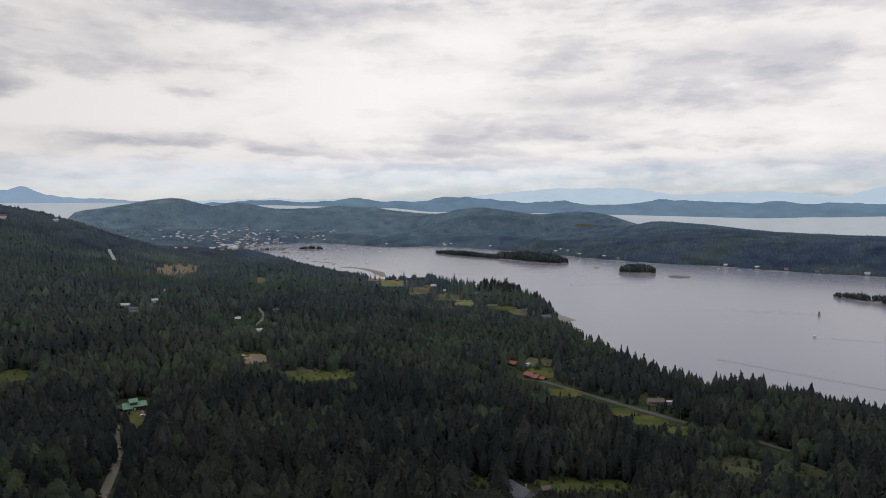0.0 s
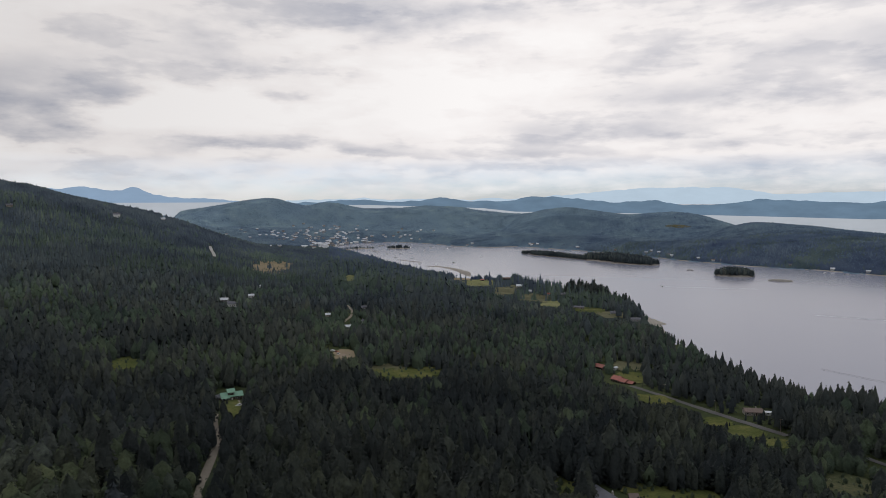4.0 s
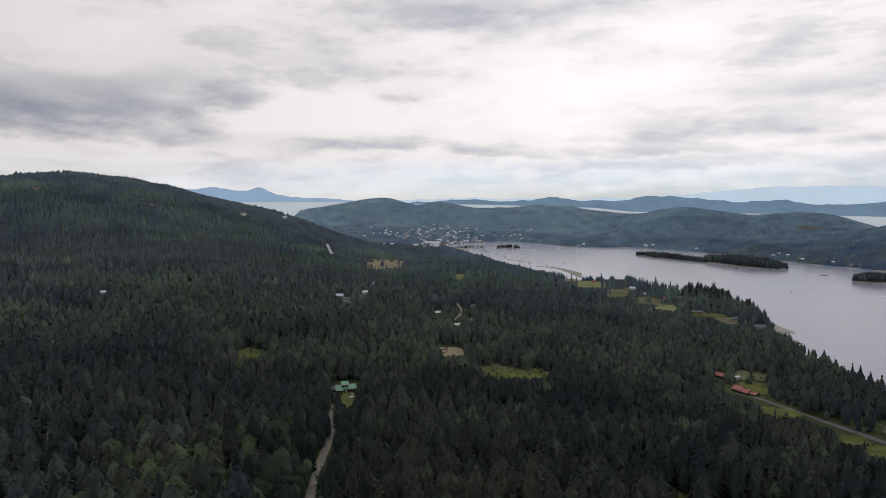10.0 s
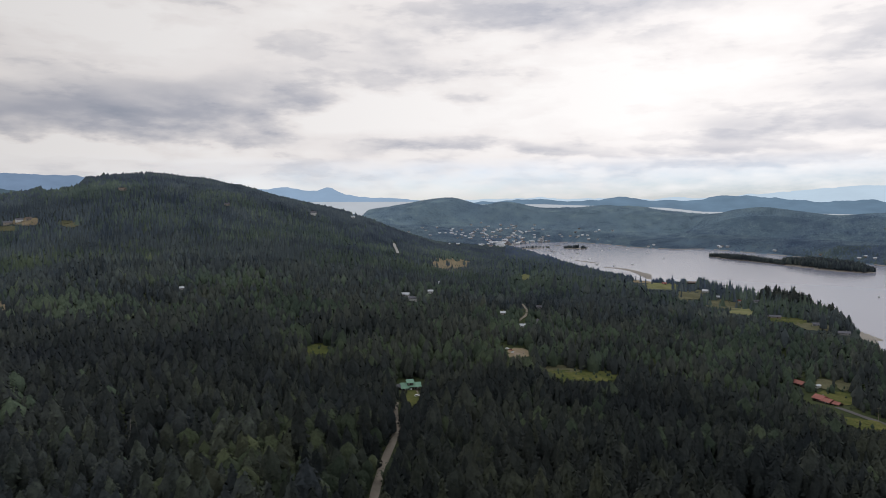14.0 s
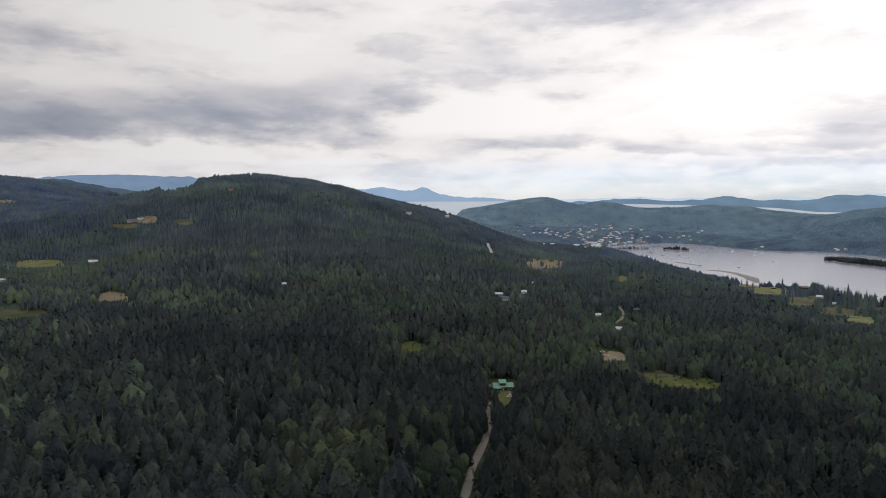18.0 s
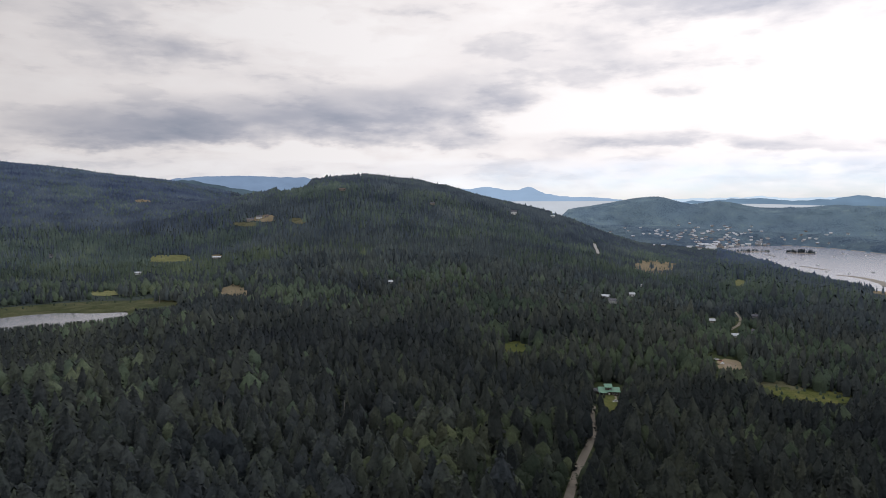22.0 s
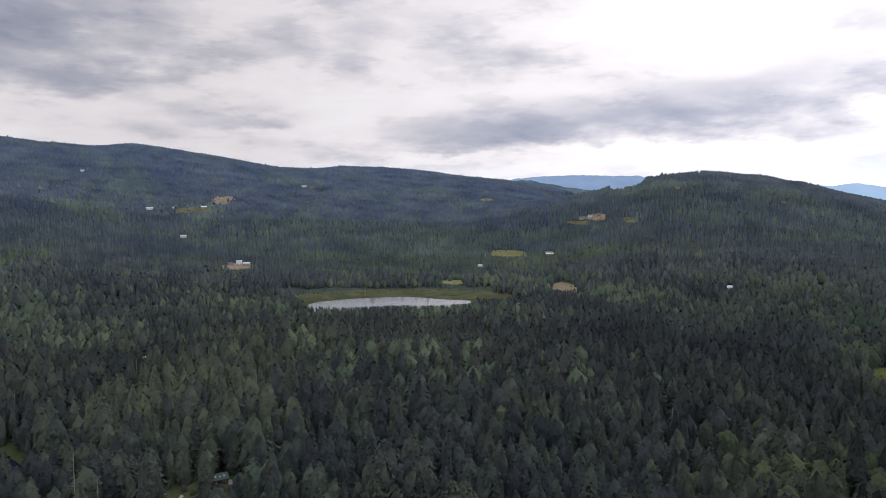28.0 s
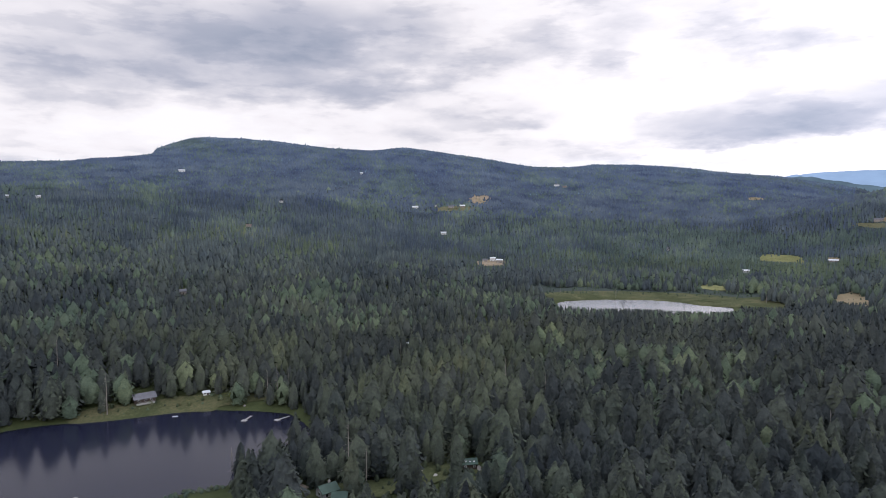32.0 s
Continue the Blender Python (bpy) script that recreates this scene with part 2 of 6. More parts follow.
# farther floors turn bluer, then paler: haze put into the base colour
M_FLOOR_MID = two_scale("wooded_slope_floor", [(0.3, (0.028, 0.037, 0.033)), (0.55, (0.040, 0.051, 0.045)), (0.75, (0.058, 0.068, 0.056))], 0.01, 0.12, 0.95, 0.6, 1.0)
M_FLOOR_FAR = two_scale("distant_floor_hazed", [(0.3, (0.0897, 0.1325, 0.1766)), (0.55, (0.1035, 0.1525, 0.1960)), (0.75, (0.1196, 0.1725, 0.2070))], 0.008, 0.08, 0.95, 0.6, 1.5)
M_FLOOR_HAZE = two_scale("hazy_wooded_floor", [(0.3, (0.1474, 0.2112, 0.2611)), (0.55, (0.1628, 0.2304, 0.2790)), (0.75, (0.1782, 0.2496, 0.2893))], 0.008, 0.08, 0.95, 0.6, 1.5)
M_SAND = two_scale("shore_stones", [(0.3, (0.16, 0.145, 0.125)), (0.7, (0.32, 0.29, 0.25))], 0.02, 0.5, 0.9, 0.4, 0.2)
M_GRASS = two_scale("meadow_grass", [(0.32, (0.030, 0.042, 0.012)), (0.5, (0.070, 0.078, 0.024)), (0.68, (0.138, 0.126, 0.045))], 0.05, 0.5, 0.95, 0.5, 0.3)
M_DRY = two_scale("dry_grass", [(0.28, (0.10, 0.083, 0.05)), (0.5, (0.18, 0.145, 0.092)), (0.75, (0.27, 0.22, 0.145))], 0.03, 0.4, 0.95, 0.5, 0.3)
M_MARSH = two_scale("marsh_sedge", [(0.30, (0.026, 0.036, 0.016)), (0.5, (0.054, 0.060, 0.029)), (0.68, (0.11, 0.10, 0.055))], 0.04, 0.5, 0.95, 0.5, 0.3)
M_GRAVEL = two_scale("gravel_road", [(0.3, (0.13, 0.112, 0.09)), (0.7, (0.26, 0.225, 0.18))], 0.05, 1.5, 0.95, 0.4, 0.05)
M_CHALK = two_scale("pale_gravel", [(0.3, (0.27, 0.255, 0.23)), (0.7, (0.42, 0.40, 0.37))], 0.05, 1.5, 0.95, 0.4, 0.05)
M_ASPHALT = two_scale("worn_asphalt", [(0.3, (0.065, 0.062, 0.060)), (0.7, (0.12, 0.115, 0.11))], 0.05, 1.5, 0.9)


def water_material(name, deep, rough, ripple, gloss=0.5, chop=0.25):
    m, n, l, b = material(name, rough, 0.5)
    b.inputs["Base Color"].default_value = (*deep, 1)
    b.inputs["IOR"].default_value = 1.33
    b.inputs["Specular IOR Level"].default_value = gloss
    h = tex_noise(n, l, ripple, 4, 0.6)
    bump_node(n, l, b, h, chop, 0.12)
    return m


M_SEA = water_material("sea_water", (0.20, 0.205, 0.25), 0.21, 0.22, 0.5, 0.06)
M_LAKE = water_material("lake_water", (0.0105, 0.0118, 0.024), 0.14, 0.5, 0.24)
M_POND = water_material("pond_water", (0.20, 0.20, 0.21), 0.1, 0.5)


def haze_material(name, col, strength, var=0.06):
    """Land and water so far away that only lit air shows, put in as glow."""
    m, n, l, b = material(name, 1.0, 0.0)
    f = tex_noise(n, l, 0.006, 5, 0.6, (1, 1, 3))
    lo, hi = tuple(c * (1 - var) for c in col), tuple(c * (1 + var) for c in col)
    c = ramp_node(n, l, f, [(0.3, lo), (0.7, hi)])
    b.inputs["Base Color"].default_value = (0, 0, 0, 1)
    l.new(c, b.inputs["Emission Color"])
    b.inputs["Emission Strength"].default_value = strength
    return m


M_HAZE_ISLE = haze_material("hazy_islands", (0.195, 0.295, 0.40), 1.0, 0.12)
M_HAZE_BLUE = haze_material("blue_haze_mountains", (0.37, 0.51, 0.68), 1.0, 0.05)
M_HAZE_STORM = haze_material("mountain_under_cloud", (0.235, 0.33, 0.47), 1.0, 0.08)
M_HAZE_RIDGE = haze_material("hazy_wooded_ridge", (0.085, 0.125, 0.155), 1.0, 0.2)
M_HAZE_PALE = haze_material("pale_haze_mountains", (0.68, 0.83, 0.95), 1.0, 0.04)
M_HAZE_SEA = haze_material("far_strait_glow", (0.62, 0.66, 0.70), 1.0, 0.05)

# ---- the land: crest lines, valley floors and shores (azimuth to the left of the first view, distance, height) ----
def at(az, r, z=0.0):
    a = radians(az)
    return Vector((-r * math.sin(a), r * math.cos(a), z))


def crest(r, trees, line):
    """A skyline at distance r from (azimuth, elevation) in degrees; trees stand on it."""
    return [(a, r, EYE + r * math.tan(radians(e)) - trees) for a, e in line]


KNOLL = [(a, 40, 100) for a in range(-180, 180, 45)] + [(-35, 160, 84), (0, 160, 88), (30, 160, 92), (60, 160, 95), (90, 160, 96), (120, 160, 88), (160, 170, 95), (-150, 170, 95), (-80, 170, 88)]
SHELF = [(-35, 300, 55), (-10, 310, 58), (10, 320, 66), (26, 320, 78), (45, 320, 84), (65, 320, 88), (87, 262, 95), (100, 250, 88), (105, 340, 78), (112, 340, 78), (120, 360, 78), (112, 400, 82), (125, 420, 84), (103, 400, 83), (113, 470, 92),
         (25, 480, 63), (12, 560, 54), (-8, 640, 30), (-20, 560, 30), (-33, 560, 24), (45, 520, 84), (65, 520, 88), (85, 470, 92), (-50, 500, 30), (-90, 700, 40), (-140, 800, 90), (150, 500, 110), (180, 900, 120)]
SLOPE = [(25, 900, 62), (15.5, 750, 57), (21.5, 1500, 58), (26.5, 1500, 84), (26.5, 1620, 98), (33.4, 1900, 160), (44, 900, 88), (38, 1200, 120), (51.7, 1900, 145), (56.7, 950, 78), (61.5, 1400, 86), (72, 800, 75), (65, 840, 75), (79, 800, 76),
         (72, 1000, 78), (91.7, 500, 88), (84.6, 1250, 92), (88.7, 1500, 130), (79, 2000, 245), (100, 1000, 100), (110, 700, 92), (110, 1200, 130), (110, 1900, 275), (124, 900, 120)]
SHORE_LAND = [(10, 1000, 42), (4, 1000, 34), (-4, 900, 30), (5, 1450, 14), (-3, 1300, 12), (-6, 1270, 30), (-8, 1220, 26), (-4, 1310, 26), (1, 1500, 9), (10, 1600, 26), (12, 1800, 20), (15, 2200, 18), (18, 2600, 15)]
HILL_LINE = [(54, 0.5), (52, 0.75), (51.3, 0.95), (50.9, 1.55), (50.4, 2.0), (49.5, 2.1), (48.5, 2.2), (46.1, 2.4), (43, 2.05), (41.3, 1.84), (38.9, 1.37), (36.5, 0.69), (33.6, -0.04), (30.7, -0.68), (28.3, -1.65)]
HILL = crest(1850, 11, HILL_LINE)
HILL_BACK = [(46, 2400, 120), (38, 2400, 90), (31, 2400, 60), (53, 2600, 110), (25, 2300, 40), (21, 2400, 30)]
RIDGE_LINE = [(127, 2.5), (120.3, 2.8), (114.7, 2.9), (113, 3.02), (112.5, 3.1), (112.15, 3.4), (111.8, 4.05), (111.4, 4.3), (108.8, 5.14), (105.5, 5.09), (102, 4.84), (98.3, 4.42), (94.5, 4.22), (92, 4.6), (89.7, 4.27), (85.4, 3.58), (81.1, 2.83), (78.3, 2.75), (75.5, 3.0), (72.4, 2.94), (68.4, 2.55), (65.1, 2.04), (61.9, 1.8), (59.3, 1.33), (56.5, 0.8)]
RIDGE = crest(2500, 10, RIDGE_LINE)
RIDGE_BACK = [(a, 3300, 220) for a in range(62, 130, 12)] + [(55, 3300, 120), (150, 2500, 300), (180, 2500, 300), (-150, 2600, 200), (-110, 2600, 150), (-70, 2400, 80)]
TOWN = [(12, 2950, 12), (16, 2900, 12), (20, 2900, 22), (24, 3000, 40), (14, 3300, 34), (20, 3300, 48), (28, 3200, 60), (8, 3500, 26), (4, 3350, 20)]
LOW_RIDGE = [(a, r, z) for a, r, z in ((3, 3380, 44), (3, 3600, 14), (9, 3440, 48), (9, 3640, 20), (14, 3450, 56), (14, 3660, 26), (19, 3480, 66), (19, 3680, 40), (24.5, 3420, 78), (25, 3640, 50), (-2, 3150, 46), (-3, 3350, 24), (-8, 2980, 44), (-9, 3230, 26), (-13, 2750, 40), (-13, 3000, 28))]
PENINSULA = crest(3950, 10, [(30, -0.9), (28.2, -0.5), (26.2, -0.17), (24.3, 0.17), (22.6, 0.44), (21.4, 0.44), (20.1, 0.03), (18.8, -0.21), (17.5, 0.06), (16.2, -0.03), (14.4, -0.41), (12.1, -0.43), (8.8, -0.2), (6, -0.36), (3.1, -0.76), (1.0, -1.0)])
PENINSULA += crest(3600, 9, [(-0.8, -0.77), (-3.2, -0.49), (-5.6, -0.83), (-8, -1.12), (-10.3, -0.89), (-12.2, -0.84), (-14, -1.08)]) + crest(3000, 20, [(-17.2, -1.35), (-21.5, -1.64), (-25.6, -2.09), (-29.4, -2.29), (-34, -2.36), (-45, -2.4)])
PENINSULA_BACK = [(a, 4250, 5) for a in range(-50, 31, 8)] + [(a, 3500, 20) for a in (-50, -42, -34, -28, -22)] + [(-17, 3700, 30)]
NODES = KNOLL + SHELF + SLOPE + SHORE_LAND + HILL + HILL_BACK + RIDGE + RIDGE_BACK + TOWN + LOW_RIDGE + PENINSULA + PENINSULA_BACK
# shores of the bay: azimuth -> distance
FAR_SHORE = ([-60, -33.7, -29.5, -25.7, -21.6, -17.3, -12.7, -8.5, 1.2, 3.1, 6.0, 8.9, 11.7, 15.5, 17], [1800, 2060, 2070, 2110, 2190, 2220, 2350, 2550, 2960, 2900, 2955, 3180, 3310, 3200, 2900])
NEAR_SHORE = ([-60, -34, -28, -22, -18, -14, -12, -10.7, -9.3, -6, -2, 1, 4, 5.5, 7, 9, 12, 14, 16, 17], [640, 690, 700, 720, 750, 840, 960, 1130, 1130, 1330, 1480, 1640, 1650, 1650, 1660, 1720, 1950, 2250, 2550, 2750])

_n = np.array(NODES, float)


def _coord(az, r):
    a = np.radians(az)
    return np.stack([np.log(r), np.cos(a), np.sin(a)], 1)


_key = _coord(_n[:, 0], _n[:, 1])


def _kern(p, q):
    d = p[:, None, :] - q[None, :, :]
    return np.sqrt((d ** 2).sum(-1) + 1e-4)


_m = np.ones((len(_n) + 1, len(_n) + 1))
_m[:-1, :-1] = _kern(_key, _key) - 0.0012 * np.eye(len(_n))
_m[-1, -1] = 0
_w = np.linalg.solve(_m, np.append(_n[:, 2], 0))
AZ = np.concatenate([np.arange(-180, -48, 3.0), np.arange(-48, 135, 0.6), np.arange(135, 181, 3.0)])
RR = 20.0 * (4700 / 20.0) ** (np.arange(190) / 189.0)


def lake_reach(a, r, a0, a1, r0, r1):
    """Below 1 on a lake: an oval with small bays and points."""
    u, v = (a - (a0 + a1) / 2) / ((a1 - a0) / 2), (r - (r0 + r1) / 2) / ((r1 - r0) / 2)
    th = np.arctan2(v, u)
    return (np.abs(u) ** 2.5 + v ** 2) * (1 + 0.10 * np.sin(3 * th + 1.0) + 0.09 * np.sin(5 * th + a0) + 0.06 * np.sin(9 * th))


def _relief():
    a, r = np.meshgrid(AZ, RR)
    z = np.concatenate([_kern(_coord(a[i], r[i]), _key) @ _w[:-1] + _w[-1] for i in range(len(RR))]).reshape(a.shape)
    x, y = -r * np.sin(np.radians(a)), r * np.cos(np.radians(a))
    # folds and gullies
    for k, (wave, amp) in enumerate(((420, 5.0), (190, 3.0), (85, 1.6))):
        ph = 1.7 * k
        z += amp * np.sin(x / wave * 6.28 + 1.3 * np.sin(y / wave * 4.1 + ph)) * np.sin(y / wave * 5.6 + 1.1 * np.sin(x / wave * 3.7 + ph)) * np.interp(r, [100, 900, 1500, 2600], [0.2, 1.0, 0.8, 0.25])
    # crests moved and the land behind capped, to fit the skyline from the camera
    for line, r0, trees, wide in ((HILL_LINE, 1850, 11, 130), (RIDGE_LINE, 2500, 8, 190)):
        la, le = np.array(sorted(line)).T
        i = int(np.argmin(np.abs(RR - r0)))
        dz = EYE + RR[i] * np.tan(np.radians(np.interp(AZ, la, le))) - trees - z[i]
        dz *= np.clip((AZ - la[0]) / 1.5, 0, 1) * np.clip((la[-1] - AZ) / 1.5, 0, 1)
        z += np.clip(dz, -25, 25)[None, :] * np.exp(-((r - RR[i]) / wide) ** 2)
        lid = EYE + r * np.tan(np.radians(np.interp(a, la, le))) - trees
        z = np.where((r > RR[i] * 0.9) & (a > la[0] + 1) & (a < la[-1] - 1) & (r < 4200), np.minimum(z, lid), z)
    far, near = np.interp(a, *FAR_SHORE), np.interp(a, *NEAR_SHORE)
    off = np.minimum(r - near, far - r)          # metres out into the bay
    bay = (a < 17) & (a > -60)
    z = np.where(bay & (off > 0), np.maximum(-12, -1.0 - off * 0.08), z)
    inland = np.maximum(near - r, r - far)
    z = np.where(bay & (off <= 0), np.clip(z, 1.2, 2.0 + np.clip(inland, 0, 110) * np.where(r < 1500, np.interp(a, [-12.5, -11.5, -10.1, -9.3], [0.35, 0.06, 0.06, 0.35]), 0.35) + np.maximum(inland - 110, 0) * 0.35), z)
    z = np.where(r > 4250, z + (-10 - z) * np.clip((r - 4250) / 300, 0, 1), z)
    # lake basins
    for a0, a1, r0, r1, lvl in LAKES:
        q = lake_reach(a, r, a0, a1, r0, r1)
        z = np.where(q < 1, np.minimum(z, lvl + (q - 1) * 8), np.where(q < 2.2, np.clip(z, lvl + (q - 1) * 3, lvl + (q - 1) * 9), z))
    return z


# lakes: azimuth range, distance range, level
LAKES = [(65.3, 79.2, 752, 872, 74.0), (99.8, 131.5, 282, 408, 80.0)]
ZG = _relief()


def ground(az, r):
    """Height of the land, for arrays of azimuth (degrees) and distance."""
    az, r = np.asarray(az, float), np.asarray(r, float)
    i = np.clip(np.log(np.maximum(r, 20) / 20.0) / math.log(4700 / 20.0) * 189, 0, 188.999)
    j = np.clip(np.interp(az, AZ, np.arange(len(AZ))), 0, len(AZ) - 1.001)
    i0, j0 = i.astype(int), j.astype(int)
    fi, fj = i - i0, j - j0
    return (ZG[i0, j0] * (1 - fi) + ZG[i0 + 1, j0] * fi) * (1 - fj) + (ZG[i0, j0 + 1] * (1 - fi) + ZG[i0 + 1, j0 + 1] * fi) * fj


def spot(az, el):
    """Distance at which a sight line at that elevation first comes down to the land or the sea."""
    r = np.geomspace(60, 4650, 4000)
    d = EYE + r * math.tan(radians(el)) - np.maximum(ground(np.full_like(r, az), r), 0.0)
    k = np.nonzero(d <= 0)[0]
    return float(r[k[0]]) if len(k) else 4600.0


def mesh_from(name, verts, faces, mats=(), smooth=False):
    """A mesh of equal-sided faces from arrays."""
    verts, faces = np.asarray(verts, np.float32), np.asarray(faces, np.int32)
    me = bpy.data.meshes.new(name)
    n, k = faces.shape
    me.vertices.add(len(verts))
    me.vertices.foreach_set("co", verts.ravel())
    me.loops.add(n * k)
    me.loops.foreach_set("vertex_index", faces.ravel())
    me.polygons.add(n)
    me.polygons.foreach_set("loop_start", np.arange(0, n * k, k, dtype=np.int32))
    me.polygons.foreach_set("use_smooth", np.full(n, smooth))
    me.update(calc_edges=True)
    for m in mats:
        me.materials.append(m)
    return me


def grid_faces(rows, cols):
    i, j = np.meshgrid(np.arange(rows - 1), np.arange(cols - 1), indexing="ij")
    a = (i * cols + j).ravel()
    return np.stack([a, a + 1, a + cols + 1, a + cols], 1)[:, ::-1]


def polar_sheet(az, r, z):
    a, rr = np.meshgrid(np.radians(az), r)
    return np.stack([-rr * np.sin(a), rr * np.cos(a), z], -1).reshape(-1, 3)


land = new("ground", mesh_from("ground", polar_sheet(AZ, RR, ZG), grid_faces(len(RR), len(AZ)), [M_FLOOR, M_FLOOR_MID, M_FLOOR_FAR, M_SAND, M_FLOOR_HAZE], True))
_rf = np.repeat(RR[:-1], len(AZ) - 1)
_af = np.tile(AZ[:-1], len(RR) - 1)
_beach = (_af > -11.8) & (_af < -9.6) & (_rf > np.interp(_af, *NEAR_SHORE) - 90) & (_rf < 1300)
# floor material by distance, each with its painted haze
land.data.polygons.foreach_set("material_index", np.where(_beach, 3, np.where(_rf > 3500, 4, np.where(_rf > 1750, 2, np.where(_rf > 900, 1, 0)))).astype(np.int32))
tagged(land, "wooded island hills falling to a bay, dark forest floor", "ground", kind="structure")
cap = new("ground_summit", mesh_from("ground_summit", polar_sheet(AZ, [0.5, 20.0], np.stack([ZG[0] + 1, ZG[0]])), grid_faces(2, len(AZ)), [M_FLOOR], True))
tagged(cap, "forest floor on the knoll below", "ground", kind="structure")
sea_az = np.arange(-180, 181, 4.0)
sea = new("sea", mesh_from("sea", polar_sheet(sea_az, np.geomspace(400, 4690, 30), np.zeros((30, len(sea_az)))), grid_faces(30, len(sea_az)), [M_SEA], True))
tagged(sea, "calm grey sea water of a sheltered bay", "water", kind="structure")
for k, (a0, a1, r0, r1, lvl) in enumerate(LAKES):
    la = np.linspace(a0 - 1.5, a1 + 1.5, 40)
    lr = np.linspace(r0 - 12, r1 + 12, 12)
    lk = new("lake", mesh_from("lake", polar_sheet(la, lr, np.full((12, 40), lvl)), grid_faces(12, 40), [(M_POND, M_LAKE)[k]], True))
    tagged(lk, ("small pale lake ringed by marsh", "dark still lake among tall firs")[k], "lake", kind="structure")

# ---- far distance: glowing haze shapes for the strait, islands and mountains beyond the bay ----
def skyline(name, r, line, base_el, mat, label, rough=0.08, thick=120):
    az = np.arange(line[0][0], line[-1][0] + 0.01, 0.15)
    el = np.interp(az, [p[0] for p in line], [p[1] for p in line])
    rnd = np.random.RandomState(len(line))
    for k in (3, 7, 17):
        el = el + rough / k * 2 * np.interp(az, np.arange(az[0] - 1, az[-1] + 5, 3.0 / k), rnd.randn(len(np.arange(az[0] - 1, az[-1] + 5, 3.0 / k))))
    base = np.interp(az, [p[0] for p in base_el], [p[1] for p in base_el])
    zt, zb = EYE + r * np.tan(np.radians(np.maximum(el, base + 0.01))), EYE + r * np.tan(np.radians(base))
    rows = [(r - thick, zb), (r - thick * 0.5, zb + (zt - zb) * 0.6), (r, zt), (r + thick * 0.5, zb)]
    v = np.concatenate([polar_sheet(az, [q], z[None]) for q, z in rows])
    return tagged(new(name, mesh_from(name, v, grid_faces(4, len(az)), [mat], True)), label, "backdrop", kind="structure")


# skylines from sight angles, pulled near to fit the camera's view
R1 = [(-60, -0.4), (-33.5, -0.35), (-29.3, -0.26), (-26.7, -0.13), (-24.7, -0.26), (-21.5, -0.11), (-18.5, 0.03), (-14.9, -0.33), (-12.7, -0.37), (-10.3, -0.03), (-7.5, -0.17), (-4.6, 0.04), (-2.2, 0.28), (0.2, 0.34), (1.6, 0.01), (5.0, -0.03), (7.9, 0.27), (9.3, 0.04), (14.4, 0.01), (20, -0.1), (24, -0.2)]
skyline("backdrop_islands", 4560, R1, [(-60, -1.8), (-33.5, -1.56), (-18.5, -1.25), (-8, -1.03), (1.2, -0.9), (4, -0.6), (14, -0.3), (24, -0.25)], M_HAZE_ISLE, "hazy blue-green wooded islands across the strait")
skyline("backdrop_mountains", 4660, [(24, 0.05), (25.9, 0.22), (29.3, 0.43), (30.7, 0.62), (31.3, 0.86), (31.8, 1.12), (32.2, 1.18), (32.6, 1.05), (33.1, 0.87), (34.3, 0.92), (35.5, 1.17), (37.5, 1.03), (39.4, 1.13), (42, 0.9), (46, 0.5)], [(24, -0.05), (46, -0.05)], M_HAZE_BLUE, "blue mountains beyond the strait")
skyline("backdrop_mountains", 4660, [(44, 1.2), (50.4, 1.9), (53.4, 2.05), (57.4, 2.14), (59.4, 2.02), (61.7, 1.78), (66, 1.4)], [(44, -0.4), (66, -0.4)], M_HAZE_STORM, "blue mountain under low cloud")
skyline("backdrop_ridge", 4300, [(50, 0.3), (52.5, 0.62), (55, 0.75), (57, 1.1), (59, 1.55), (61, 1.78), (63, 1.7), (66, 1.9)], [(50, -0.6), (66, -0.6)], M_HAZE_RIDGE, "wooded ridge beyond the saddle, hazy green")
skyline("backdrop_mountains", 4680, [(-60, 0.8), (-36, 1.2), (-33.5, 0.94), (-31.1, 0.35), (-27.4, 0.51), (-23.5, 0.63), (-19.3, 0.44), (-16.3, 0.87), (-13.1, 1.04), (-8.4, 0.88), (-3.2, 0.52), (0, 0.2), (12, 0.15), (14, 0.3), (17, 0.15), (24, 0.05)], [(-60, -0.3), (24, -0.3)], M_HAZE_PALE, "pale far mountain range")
# glowing sheet sloped up to meet the horizon seen from the camera
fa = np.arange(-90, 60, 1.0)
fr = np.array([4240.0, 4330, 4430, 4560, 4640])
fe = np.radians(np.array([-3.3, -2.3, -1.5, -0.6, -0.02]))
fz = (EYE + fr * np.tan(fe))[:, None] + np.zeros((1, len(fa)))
tagged(new("far_strait_glow", mesh_from("far_strait_glow", polar_sheet(fa, fr, fz), grid_faces(5, len(fa)), [M_HAZE_SEA], True)), "pale glowing sheet for the water of the far strait", "water", kind="structure")

# ---- clearings: centre azimuth and elevation, half width and half height (degrees), surface ----
BAY_FIELDS = [
    (4.3, -7.06, 1.7, 0.24, "hay"), (2.0, -7.70, 1.2, 0.46, "dry_green"), (-0.4, -8.25, 1.5, 0.31, "dry_green"), (-1.9, -8.72, 1.3, 0.26, "hay"), (-5.0, -9.13, 1.4, 0.2, "grass"), (-6.9, -9.48, 1.1, 0.24, "dry_green"), (5.7, -6.66, 0.9, 0.12, "dry"),
]
